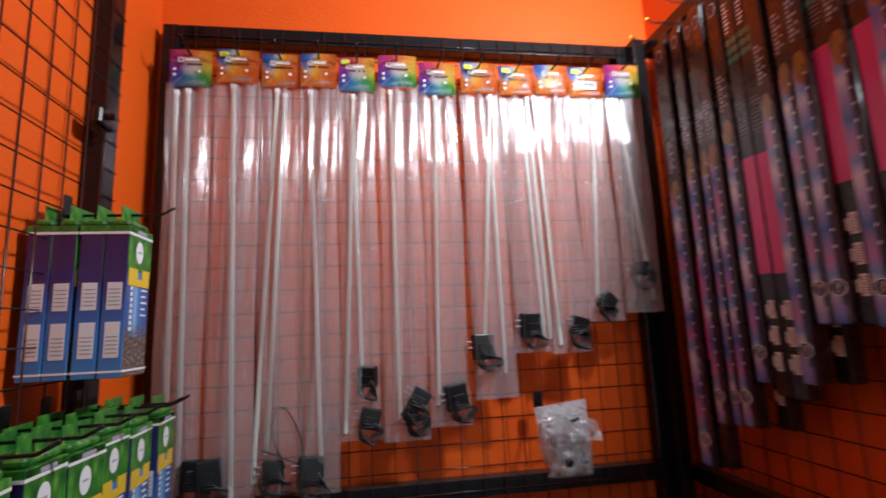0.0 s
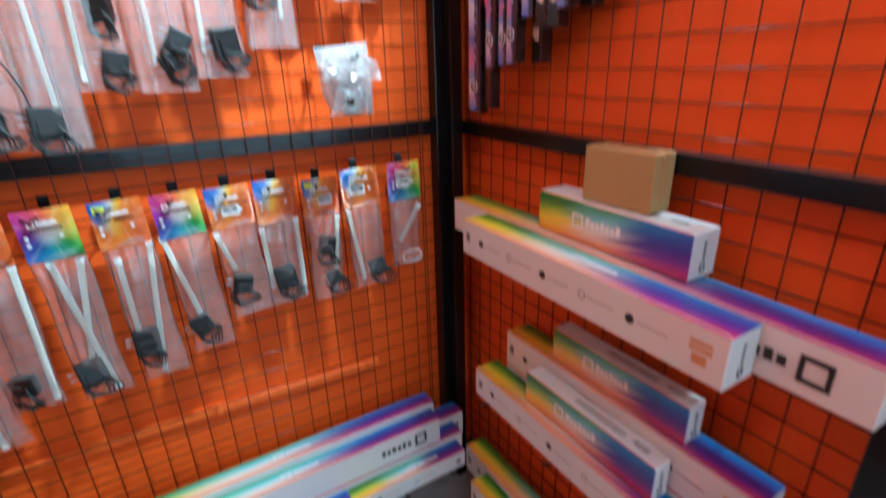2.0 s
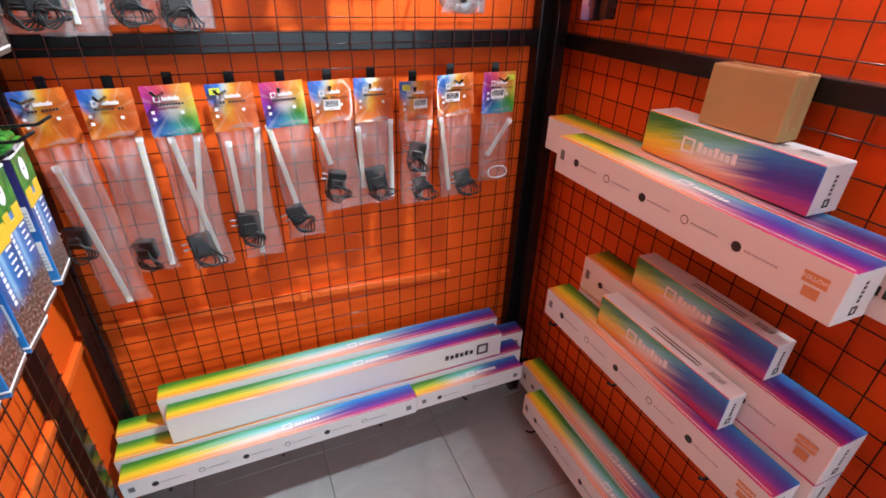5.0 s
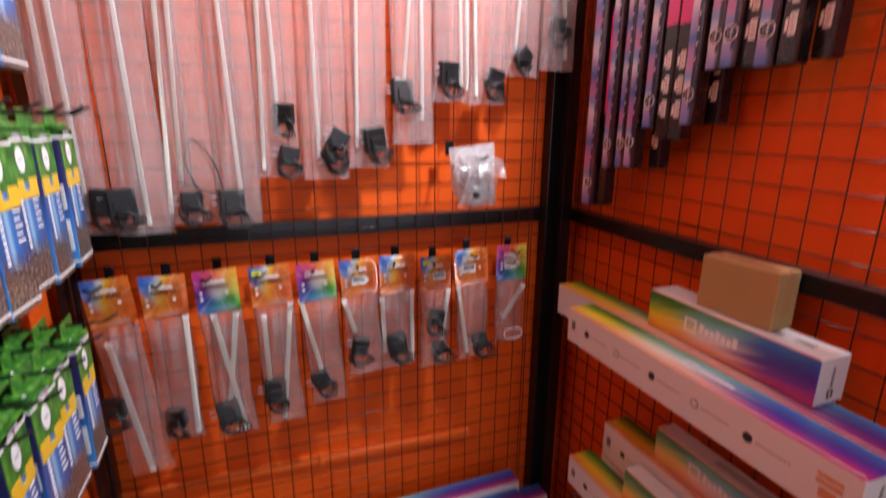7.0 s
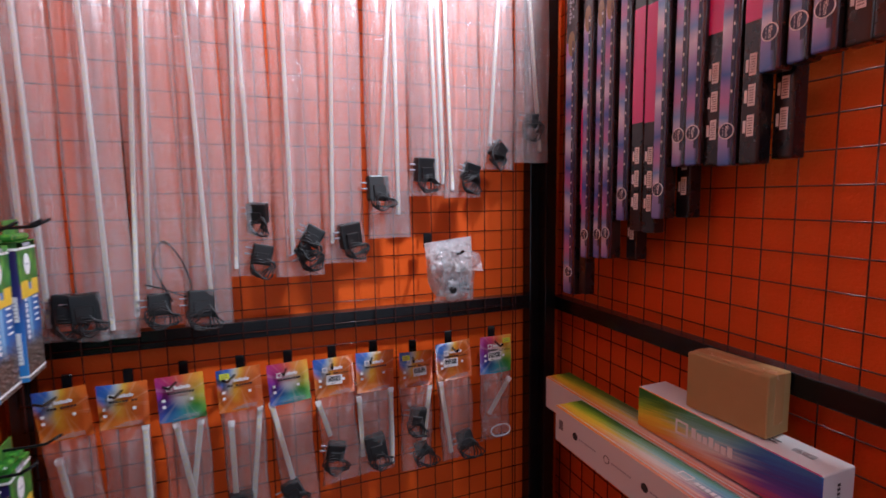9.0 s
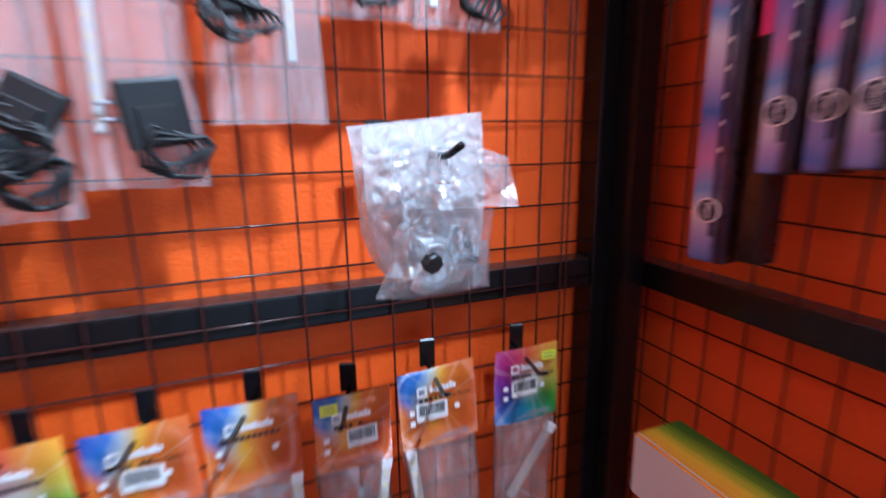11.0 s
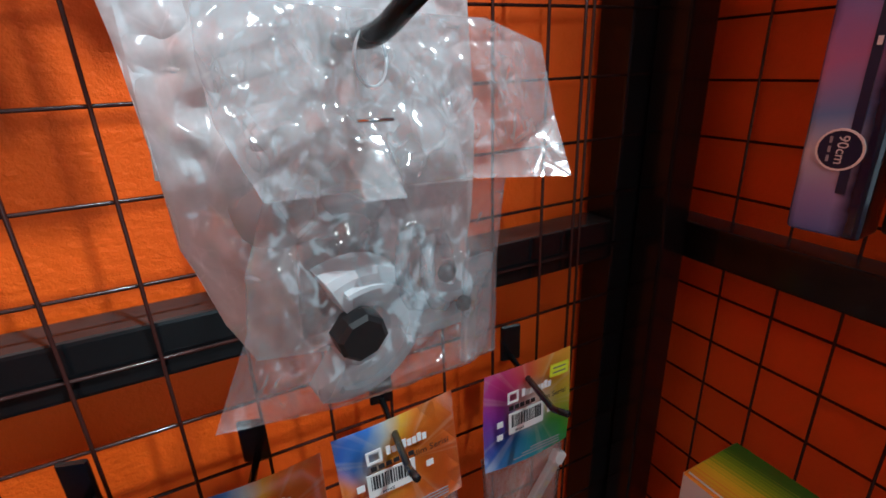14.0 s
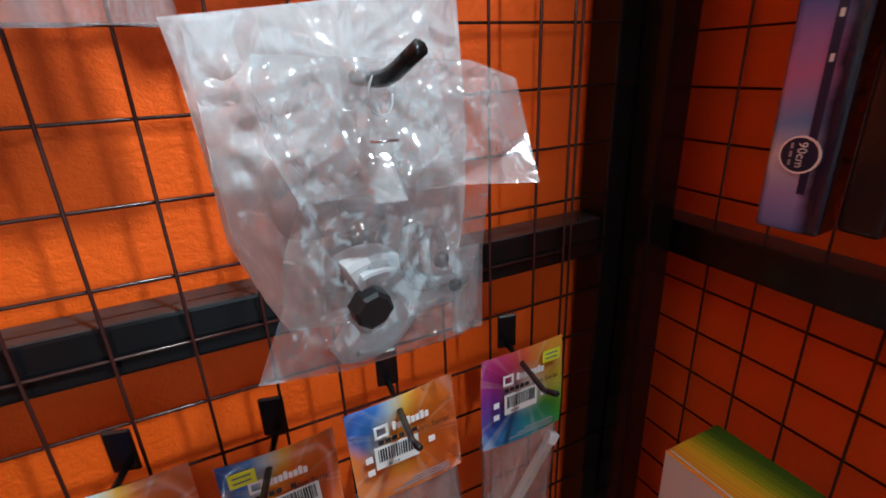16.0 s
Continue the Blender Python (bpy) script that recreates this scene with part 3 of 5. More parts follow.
lz = [GZ0 + i * PZ for i in range(-23, 23)]
shared_wires(left, "vertical_wire", 2, [(-0.4835, y, 1.36) for y in ly], 2.52, 0)
shared_wires(left, "horizontal_wire", 1, [(-0.4877, 0.14, z) for z in lz], 1.70, 0)
bm = box((-0.49, 0.898, 2.052), (-0.474, 0.952, 2.082), 0.003)
sweep(bm, [(-0.474, 0.912, 2.067), (-0.455, 0.912, 2.067)], 0.007, 8)
part("clamp", bm, BLACK_STEEL, left, "black clamp with a bright bolt")


# ---- hooks ----
def hook(length, rise=0.012, out=0.02, r=0.0028, tip=None, label="black steel display hook pushed onto the wire grid"):
    """Prong runs along -y from the grid at y = 0."""
    h = thing("display_hook", pose(0, 0, 0), label, "hook", "display hooks")
    part("plate", box((-0.010, -0.004, -0.004), (0.010, 0.0, 0.034), 0.0015), BLACK_STEEL, h)
    pts = [(0, -0.002, 0), (0, -length + out + 0.004, 0), (0, -length + out, 0.001), (0, -length + out * 0.7, rise * 0.35), (0, -length, rise)]
    part("prong", tube(pts, r, 8), BLACK_STEEL, h, smooth=True)
    if tip:
        part("tip", tube([(0, -length - 0.001, rise), (0, -length - 0.004, rise + 0.001)], r * 2.0, 8), tip, h, "yellow plastic tip")
    return h


short_hook = hook(0.105)


# ---- bagged lamps that hang on the back panel ----
def card_part(parent, w, h, kind, price, code, seed):
    """A printed header card, its top at z = 0, that faces -y."""
    rng = random.Random(seed)
    bm = bmesh.new()
    nx, nz = 6, 4
    grid = []
    for j in range(nz + 1):
        for i in range(nx + 1):
            x, z = (i / nx - 0.5) * w, -j / nz * h
            y = -0.006 - 0.0025 * math.sin(math.pi * i / nx) + 0.002 * math.sin(seed + 2.2 * i / nx + j)
            grid.append(bm.verts.new((x, y, z)))
    for j in range(nz):
        for i in range(nx):
            a = j * (nx + 1) + i
            bm.faces.new((grid[a], grid[a + nx + 1], grid[a + nx + 2], grid[a + 1]))
    bmesh.ops.solidify(bm, geom=list(bm.faces), thickness=0.0012)
    bmesh.ops.recalc_face_normals(bm, faces=bm.faces)
    uv_faces(bm, lambda f: (lambda c: (c.x / w + 0.5, -c.z / h)))
    card = part("header_card", bm, CARD_RAIN if kind == "rain" else CARD_WARM, parent, "rainbow printed header card" if kind == "rain" else "orange and blue printed header card", True)
    y = -0.0108
    s = w / 0.1
    part("logo_mark", rect_ring(0.0062 * s, 0.0062 * s, 0.0022 * s, y, x=-0.022 * s, z=-0.027), PALE_INK, card, "white square mark")
    bm = bmesh.new()
    for i in range(8):
        box((-0.012 * s + i * 0.0043 * s, y - 0.0005, -0.030), (-0.0085 * s + i * 0.0043 * s, y, -0.024 + 0.002 * (i % 3 == 0)), bm=bm)
    part("brand_bar", bm, PALE_INK, card)
    bm = bmesh.new()
    for i in range(6 if code else 9):
        if rng.random() < 0.85:
            box((-0.026 * s + i * 0.0062 * s, y - 0.0004, -0.0405), (-0.0213 * s + i * 0.0062 * s, y, -0.0362), bm=bm)
    part("text_bar", bm, INK, card)
    if code:
        x0 = rng.uniform(-0.030, -0.008) * s
        lab = part("barcode_label", box((x0, y - 0.0009, -0.066), (x0 + 0.040 * s, y - 0.0003, -0.043), 0), STICKER, card, "white barcode sticker", at=pose(0, 0, 0, 0, rng.uniform(-4, 4), 0))
        bm = bmesh.new()
        x = x0 + 0.003 * s
        while x < x0 + 0.036 * s:
            t = rng.choice((0.0006, 0.0010, 0.0016)) * s
            box((x, y - 0.0013, -0.0585), (x + t, y - 0.0010, -0.0450), bm=bm)
            x += t + rng.choice((0.0006, 0.0010)) * s
        part("barcode", bm, INK, lab)
    if code:
        for word, px, pz, size, ink, turn in (("slim Serisi", 0.024, -0.0395, 0.0080, INK, 0), ("BEYAZ", x0 / s + 0.014, -0.0632, 0.0034, INK, 0)):
            cu = bpy.data.curves.new("card_text", "FONT")
            cu.body, cu.size, cu.align_x, cu.align_y, cu.extrude = word, size * s, "CENTER", "CENTER", 0.0001
            cu.materials.append(ink)
            ob = new("card_text", cu)
            ob.parent = card
            ob.matrix_basis = pose(px * s, y - 0.0012, pz, 90, 0, 0)
    for i, (px, pz) in enumerate(((-0.036, -0.052), (-0.036, -0.066), (0.022, -0.056))):
        part("tick_box", box((px * s - 0.0032, y - 0.0005, pz - 0.0032), (px * s + 0.0032, y, pz + 0.0032), 0.0002), PALE_INK, card)
    if price:
        x0 = (-0.042 if price < 0 else 0.020) * s
        lab = part("price_sticker", box((x0, y - 0.0008, -0.021), (x0 + 0.022 * s, y, -0.008)), YELLOW, card, "yellow price sticker")
        bm = bmesh.new()
        for r in range(2):
            box((x0 + 0.003 * s, y - 0.0011, -0.0125 - r * 0.005), (x0 + 0.018 * s, y - 0.0009, -0.0110 - r * 0.005), bm=bm)
        part("price_bar", bm, GREY_INK, lab)
    bm = bmesh.new()
    for r in range(3):
        box((-0.020 * s + r * 0.01 * s, y - 0.0004, -h + 0.006 + r * 0.0032), (0.036 * s, y, -h + 0.0069 + r * 0.0032), bm=bm)
    part("small_print", bm, SILVER_INK, card)
    return card


def bag_mesh(w, top, bottom, depth, seed, folds, nx=14, nz=44):
    """A closed film bag from z = top down to z = bottom; flat at both ends, folded lengthwise near the top."""
    rng = random.Random(seed)
    ph = [(rng.uniform(0, 6.3), rng.uniform(2.0, 6.0), rng.uniform(0.4, 1.0)) for _ in range(4)]
    bm = bmesh.new()
    rows = []
    for j in range(nz + 1):
        s = j / nz
        z = top + (bottom - top) * s
        belly = min(1.0, s * 4.0) * min(1.0, (1 - s) * 9.0)
        loop = []
        for side in (0, 1):
            for i in range(nx):
                t = i / nx
                u = (t * 2 - 1) if side == 0 else (1 - t * 2)
                f = sum(a * math.sin(p + q * u * 2.2 + 2.0 * s * p) for p, q, a in ph)
                fold = folds * f * (0.35 + 0.65 * (1 - s) ** 2) * (1 - abs(u) ** 3)
                bulge = depth * (1 - u * u) * belly
                wide = w * 0.5 * (1 - 0.05 * belly + 0.012 * math.sin(7 * s + seed))
                x = u * wide + 0.002 * math.sin(9 * s + seed)
                y = (-bulge - fold - 0.001) if side == 0 else (0.35 * bulge - 0.4 * fold + 0.001)
                n = noise.noise(Vector((x * 30, z * 12, seed * 3.1 + side)))
                loop.append(bm.verts.new((x, y + 0.003 * n * belly, z + (0.003 * n if j == nz else 0))))
        rows.append(loop)
    m = 2 * nx
    for a, b in zip(rows, rows[1:]):
        for k in range(m):
            bm.faces.new((a[k], b[k], b[(k + 1) % m], a[(k + 1) % m]))
    return bm


def led_bar(parent, top, bottom, wide, y, spot=True):
    """A white strip with chips between two points of the bag's plane."""
    a, b = Vector((top[0], y, top[1])), Vector((bottom[0], y, bottom[1]))
    d = (b - a)
    length = d.length
    ang = math.degrees(math.atan2(d.x, -d.z))
    m = pose(a.x, a.y, a.z, 0, -ang, 0)
    bar = part("led_bar", box((-wide / 2, -0.004, -length), (wide / 2, 0.004, 0), 0.0015), LED_WHITE, parent, "slim white lamp bar", at=m)
    if spot:
        bm = bmesh.new()
        z = -0.018
        while z > -length + 0.012:
            box((-wide * 0.22, -0.0048, z - 0.0030), (wide * 0.22, -0.0040, z + 0.0030), bm=bm)
            z -= 0.0165
        part("chip_row", bm, LED_CHIP, bar)
    part("end_cap", box((-wide / 2 - 0.0008, -0.0048, -0.012), (wide / 2 + 0.0008, 0.0048, 0.001), 0.001), PALE_INK, bar)
    return bar


def adapter(parent, x, z, y, size, tilt, seed):
    rng = random.Random(seed)
    m = pose(x, y, z, rng.uniform(-12, 12), tilt, rng.uniform(-25, 25))
    w, d, h = size
    bm = box((-w / 2, -d / 2, -h / 2), (w / 2, d / 2, h / 2), 0.004, seg=2)
    box((-w * 0.3, -d / 2 - 0.004, -h * 0.35), (w * 0.3, -d / 2 + 0.001, h * 0.1), 0.001, bm=bm)
    a = part("power_adapter", bm, BLACK_PLASTIC, parent, "black plug-in power adapter", at=m)
    for s in (-1, 1):
        bm = bmesh.new()
        sweep(bm, [(-w / 2, 0, s * 0.007 + h * 0.1), (-w / 2 - 0.016, 0, s * 0.007 + h * 0.1)], 0.002, 6)
        part("plug_pin", bm, SILVER_INK, a, "metal plug pin", True)
    # coiled lead
    pts = []
    turns, r = rng.uniform(3.6, 5.2), rng.uniform(0.019, 0.025)
    n = 64
    for i in range(n):
        t = i / (n - 1)
        g = t * turns * 2 * math.pi + seed
        rr = r * (1 + 0.25 * math.sin(3.1 * g + seed))
        pts.append((w * (0.25 - 0.35 * t) + rr * (1.15 - 0.3 * t) * math.cos(g), -d / 2 - 0.003 + 0.010 * (t - 0.5) + 0.003 * math.sin(5 * g), -h / 2 - 0.010 + rr * (0.8 + 0.3 * t) * math.sin(g) + 0.014 * t))
    part("cable", tube(pts, 0.0020, 5), RUBBER, a, "thin black coiled cable", True)
    return a


def loop_cable(parent, pts, r=0.0016):
    """A smooth loose loop through a few points."""
    p = [Vector(q) for q in pts]
    out = []
    for i in range(len(p) - 1):
        a, b, c, d = p[max(i - 1, 0)], p[i], p[i + 1], p[min(i + 2, len(p) - 1)]
        for kk in range(6):
            t = kk / 6
            out.append(0.5 * ((2 * b) + (c - a) * t + (2 * a - 5 * b + 4 * c - d) * t * t + (3 * b - a - 3 * c + d) * t ** 3))
    out.append(p[-1])
    part("cable", tube(out, r, 5), RUBBER, parent, "loose loop of black cable", True)


def bagged_lamp(x, ztop, w, card_h, bottom, kind, price, code, bars, adapters, film, label, group, seed, y=1.165, tilt=0.0, turn=0.0, depth=0.012, folds=0.004, wide=0.011, bag_w=None):
    """bars: ((x, z) top, (x, z) bottom) in the room; adapters: (x, z, (w, d, h), tilt)."""
    m = pose(x, y, ztop, 0, tilt, turn)
    inv = m.inverted()
    th = thing("bagged_lamp", m, label, "packaged lamp", group)
    card_part(th, w, card_h, kind, price, code, seed)
    part("bag", bag_mesh(bag_w or w * 1.02, -card_h + 0.012, bottom - ztop, depth, seed, folds), film, th, "clear plastic bag", True)

    def local(px, pz):
        q = inv @ Vector((px, y, pz))
        return (q.x, q.z)
    for i, (a, b) in enumerate(bars):
        led_bar(th, local(*a), local(*b), wide, -0.002 + 0.003 * i)
    for i, (ax, az, size, tl) in enumerate(adapters):
        q = local(ax, az)
        adapter(th, q[0], q[1], -0.004, size, tl, seed + i)
    return th


BIG, MID, SMALL = (0.052, 0.026, 0.060), (0.044, 0.024, 0.046), (0.036, 0.020, 0.038)
LONG = "long white lamp bar with adapter in a clear bag"
UPPER = [
    (-0.420, 2.352, 0.096, 0.095, 1.305, "rain", 0, False, [((-0.425, 2.253), (-0.410, 1.335)), ((-0.452, 2.25), (-0.440, 1.40))], [(-0.376, 1.372, BIG, 4)]),
    (-0.310, 2.354, 0.098, 0.088, 1.300, "warm", -1, False, [((-0.320, 2.264), (-0.301, 1.320))], [(-0.345, 1.372, BIG, -3)]),
    (-0.208, 2.352, 0.094, 0.090, 1.318, "warm", 0, False, [((-0.218, 2.260), (-0.258, 1.343)), ((-0.200, 2.25), (-0.232, 1.40))], [(-0.215, 1.366, MID, 0)]),
    (-0.118, 2.353, 0.087, 0.090, 1.312, "warm", 0, False, [((-0.139, 2.255), (-0.112, 1.330))], [(-0.134, 1.362, BIG, 2)]),
    (-0.024, 2.350, 0.090, 0.091, 1.415, "rain", -1, False, [((-0.034, 2.251), (-0.060, 1.432)), ((-0.036, 2.25), (-0.022, 1.58))], [(-0.009, 1.556, MID, 3), (-0.004, 1.462, MID, 12)]),
    (0.079, 2.356, 0.098, 0.086, 1.407, "rain", 0, False, [((0.059, 2.262), (0.063, 1.462))], [(0.108, 1.500, MID, 30), (0.088, 1.462, SMALL, -25)]),
    (0.182, 2.344, 0.094, 0.089, 1.432, "rain", 0, False, [((0.174, 2.254), (0.154, 1.480))], [(0.196, 1.498, BIG, -8)]),
    (0.293, 2.346, 0.098, 0.086, 1.488, "warm", -1, False, [((0.320, 2.259), (0.266, 1.560)), ((0.315, 2.255), (0.318, 1.545))], [(0.266, 1.610, BIG, 0)]),
    (0.397, 2.344, 0.096, 0.083, 1.590, "warm", -1, False, [((0.422, 2.258), (0.440, 1.620)), ((0.405, 2.25), (0.425, 1.615))], [(0.388, 1.656, BIG, 0)]),
    (0.492, 2.348, 0.092, 0.085, 1.585, "warm", 0, False, [((0.438, 2.258), (0.462, 1.604))], [(0.512, 1.650, MID, 14)]),
    (0.593, 2.349, 0.098, 0.086, 1.658, "warm", -1, True, [((0.610, 2.259), (0.572, 1.719))], [(0.596, 1.707, MID, 40)]),
    (0.697, 2.356, 0.100, 0.093, 1.677, "rain", 0, False, [((0.672, 2.258), (0.722, 1.707))], [(0.694, 1.790, SMALL, 6)]),
]
for i, (x, zt, w, ch, bot, kind, price, code, bars, ads) in enumerate(UPPER):
    th = bagged_lamp(x, zt, w, ch, bot, kind, price, code, bars, ads, FILM_LONG, LONG, "long bagged lamps", 11 + i, y=1.162 - 0.007 * (i % 2), depth=0.014, folds=0.0045, wide=0.0092, bag_w=w * 1.13)
    if i == 2:
        loop_cable(th, [(0.02, -0.014, -0.98), (-0.01, -0.016, -0.90), (0.01, -0.015, -0.85), (0.045, -0.014, -0.90), (0.055, -0.013, -0.97), (0.0, -0.015, -0.95), (-0.03, -0.014, -0.94)])
    at = pose(x, 1.1915, zt - 0.014, 0, 0, 3 * math.sin(i * 2.3))
    if i == 0:
        short_hook.matrix_basis = at
    else:
        copy_thing(short_hook, at)

SHORT = "short white lamp bar with adapter in a clear bag"
LOWER = [
    (-0.404, 1.210, 0.092, 0.109, 0.712, "warm", 0, False, [((-0.417, 1.060), (-0.371, 0.716))], [(-0.426, 0.899, MID, 5)], -4),
    (-0.294, 1.207, 0.092, 0.098, 0.788, "warm", 0, False, [((-0.258, 1.109), (-0.262, 0.800))], [(-0.305, 0.850, MID, -4)], 0),
    (-0.187, 1.210, 0.093, 0.103, 0.776, "rain", 0, False, [((-0.200, 1.103), (-0.153, 0.785)), ((-0.150, 1.10), (-0.185, 0.86))], [(-0.190, 0.842, BIG, -6)], -2),
    (-0.069, 1.207, 0.094, 0.100, 0.780, "warm", -1, False, [((-0.026, 1.110), (-0.060, 0.792)), ((-0.090, 1.08), (-0.088, 0.86))], [(-0.078, 0.876, BIG, 4)], -2),
    (0.037, 1.206, 0.092, 0.099, 0.818, "rain", 0, False, [((-0.002, 1.112), (0.039, 0.914))], [(0.037, 0.886, MID, -20)], -3),
    (0.142, 1.205, 0.095, 0.096, 0.882, "warm", 0, True, [((0.104, 1.099), (0.131, 1.006))], [(0.142, 0.966, MID, 15)], -3),
    (0.247, 1.205, 0.096, 0.104, 0.884, "warm", 0, False, [((0.287, 1.104), (0.287, 0.897)), ((0.205, 1.09), (0.212, 0.93))], [(0.244, 0.955, BIG, -8)], 0),
    (0.354, 1.193, 0.089, 0.096, 0.868, "warm", -1, True, [((0.392, 1.095), (0.366, 0.883))], [(0.357, 1.016, MID, 10), (0.366, 0.925, SMALL, -14)], 0),
    (0.456, 1.206, 0.100, 0.103, 0.876, "warm", 0, True, [((0.421, 1.100), (0.450, 0.896))], [(0.490, 0.927, MID, -12)], -3),
    (0.587, 1.205, 0.095, 0.105, 0.905, "rain", 1, True, [((0.632, 1.079), (0.567, 0.981))], [], 0),
]
for i, (x, zt, w, ch, bot, kind, price, code, bars, ads, tilt) in enumerate(LOWER):
    th = bagged_lamp(x, zt, w, ch, bot, kind, price, code, bars, ads, FILM_SHORT, SHORT if ads else "short white lamp bar with a white lead in a bag", "short bagged lamps", 41 + i, y=1.160 - 0.003 * (i % 3), tilt=tilt, depth=0.016, folds=0.003, wide=0.012)
    if not ads:
        ring = [(0.012 + 0.030 * math.cos(g), -0.012 + 0.002 * math.sin(3 * g), -0.272 + 0.018 * math.sin(g)) for g in [0.45 * q for q in range(20)]]
        part("white_lead", tube(ring, 0.0019, 6), PALE_INK, th, "coiled white lead", True)
    copy_thing(short_hook, pose(x + 0.004, 1.1915, zt - 0.016, 0, 0, -12 + 6 * math.sin(i * 1.7)))


# ---- long lamp packages on the right panel ----
PACK_TOP = 2.345


def pack_body(w, d, zb):
    bm = box((-w / 2, -d / 2, zb), (w / 2, d / 2, 0), 0.0045, seg=3)
    for f in bm.faces:
        f.smooth = False
    length = -zb
    bmesh.ops.bisect_plane(bm, geom=list(bm.verts) + list(bm.edges) + list(bm.faces), plane_co=(0, 0, -0.38 * length), plane_no=(0, 0, 1))
    uv_faces(bm, lambda f: (lambda c: (c.x / w + 0.5, (c.z - zb) / 1.0)))
    for f in bm.faces:
        c = f.calc_center_median()
        f.material_index = 0 if (f.normal.y < -0.3 and c.z < -0.38 * length) else 1
    return bm


def front_pack(y, zb, text, seed, x=0.735, w=0.033):
    """Turned so that its printed face looks into the room (-x)."""
    rng = random.Random(seed)
    length = PACK_TOP - zb
    th = thing("lamp_package", pose(x, y, PACK_TOP, 0, 0, -90 + rng.uniform(-5, 5)), "slim lamp package with blue galaxy print, hanging upright", "lamp package", "slim lamp packages")
    part("package_body", pack_body(w, 0.030, -length), [GALAXY, MAROON_PACK], th, "glossy blue and purple printed carton")
    yf = -0.0152
    a = -0.38 * length
    # dark strip with a chain of light dots down the face
    part("dark_strip", box((0.003, yf - 0.0006, -length + 0.030), (0.0085, yf, a), 0), NAVY_PRINT, th)
    bm = bmesh.new()
    z = -length + 0.12
    while z < a - 0.01:
        box((0.0050, yf - 0.0012, z), (0.0075, yf - 0.0006, z + 0.005), bm=bm)
        z += 0.027
    part("dot_row", bm, PALE_INK, th)
    part("picture", disc(0.012, 0.030, yf, 14, 0.0006, 0, a - 0.005), FLOWER, th, "orange and green picture")
    bm = bmesh.new()
    for q in range(9):
        box((-0.009, yf - 0.0006, a + 0.045 + q * 0.009), (-0.004 + 0.002 * (q % 3), yf, a + 0.051 + q * 0.009), bm=bm)
        if q % 2:
            box((0.003, yf - 0.0006, a + 0.045 + q * 0.009), (0.007, yf, a + 0.051 + q * 0.009), bm=bm)
    part("text_bar", bm, SILVER_INK, th)
    part("round_mark", disc(0.010, 0.016, yf, 18, 0.0006, 0, -0.035, 0.8), SILVER_INK, th)
    part("ring_ground", disc(0.0125, 0.0125, yf, 22, 0.0010, 0, -length + 0.058), NAVY_PRINT, th)
    part("ring", disc(0.0135, 0.0135, yf, 22, 0.0014, 0, -length + 0.058, 0.90), PALE_INK, th, "thin white ring")
    if text:
        cu = bpy.data.curves.new("size_text", "FONT")
        cu.body, cu.size, cu.align_x, cu.align_y, cu.extrude = text, 0.0085, "CENTER", "CENTER", 0.0002
        cu.materials.append(PALE_INK)
        ob = new("size_text", cu)
        ob.parent = th
        ob.matrix_basis = pose(0.001, yf - 0.0013, -length + 0.058, 90, 0, 0) @ pose(0, 0, 0, 0, 0, -90)
    bm = bmesh.new()
    for q in range(3):
        box((-0.0065, yf - 0.0014, -length + 0.050 + q * 0.006), (-0.0050, yf - 0.0010, -length + 0.054 + q * 0.006), bm=bm)
    part("small_print", bm, SILVER_INK, th)
    part("hang_tab", box((-w * 0.4, -0.001, -0.002), (w * 0.4, 0.001, 0.026), 0.0004), MAROON_PACK, th)
    return th


def back_pack(y, zb, seed, x=0.740, w=0.034, spots=False, pink=True, labels=3):
    rng = random.Random(seed)
    length = PACK_TOP - zb
    th = thing("lamp_package", pose(x, y, PACK_TOP, 0, 0, -90 + rng.uniform(-4, 4)), "slim black lamp package showing its pink back", "lamp package", "slim lamp packages")
    part("package_body", pack_body(w, 0.030, -length), [DARK_PACK, DARK_PACK], th, "glossy black carton")
    yf = -0.0152
    zp = -length + 0.225
    if pink:
        part("pink_panel", box((-w * 0.44, yf - 0.0006, zp), (w * 0.44, yf, zp + 0.23), 0), PINK, th, "plain magenta panel")
    for q in range(labels):
        bm, lm = bmesh.new(), bmesh.new()
        z = -length + 0.045 + q * 0.048
        box((-0.004, yf - 0.0008, z), (0.008, yf, z + 0.034), bm=bm)
        box((-0.0105, yf - 0.0008, z + 0.006), (-0.006, yf, z + 0.026), bm=bm)
        for s in range(7):
            box((-0.002, yf - 0.0011, z + 0.004 + s * 0.004), (0.006, yf - 0.0009, z + 0.0055 + s * 0.004), bm=lm)
        lab = part("barcode_label", bm, STICKER, th, "white barcode label")
        part("barcode", lm, GREY_INK, lab)
    if spots:
        for q in range(3):
            for s in (-1, 1):
                part("green_spot", disc(0.0072, 0.0072, yf, 14, 0.0006, s * 0.008, -0.13 - q * 0.020), TEAL_PRINT, th)
        bm = bmesh.new()
        for q in range(8):
            box((-0.011, yf - 0.0006, -0.11 + q * 0.009), (-0.003 + 0.002 * (q % 3), yf, -0.105 + q * 0.009), bm=bm)
        part("text_bar", bm, PALE_INK, th)
    bm = bmesh.new()
    for q in range(10):
        box((-0.010, yf - 0.0006, zp + 0.27 + q * 0.008), (0.004 + 0.003 * (q % 3), yf, zp + 0.273 + q * 0.008), bm=bm)
    part("small_print", bm, GREY_INK, th)
    part("hang_tab", box((-w * 0.4, -0.001, -0.002), (w * 0.4, 0.001, 0.026), 0.0004), DARK_PACK, th)
    return th


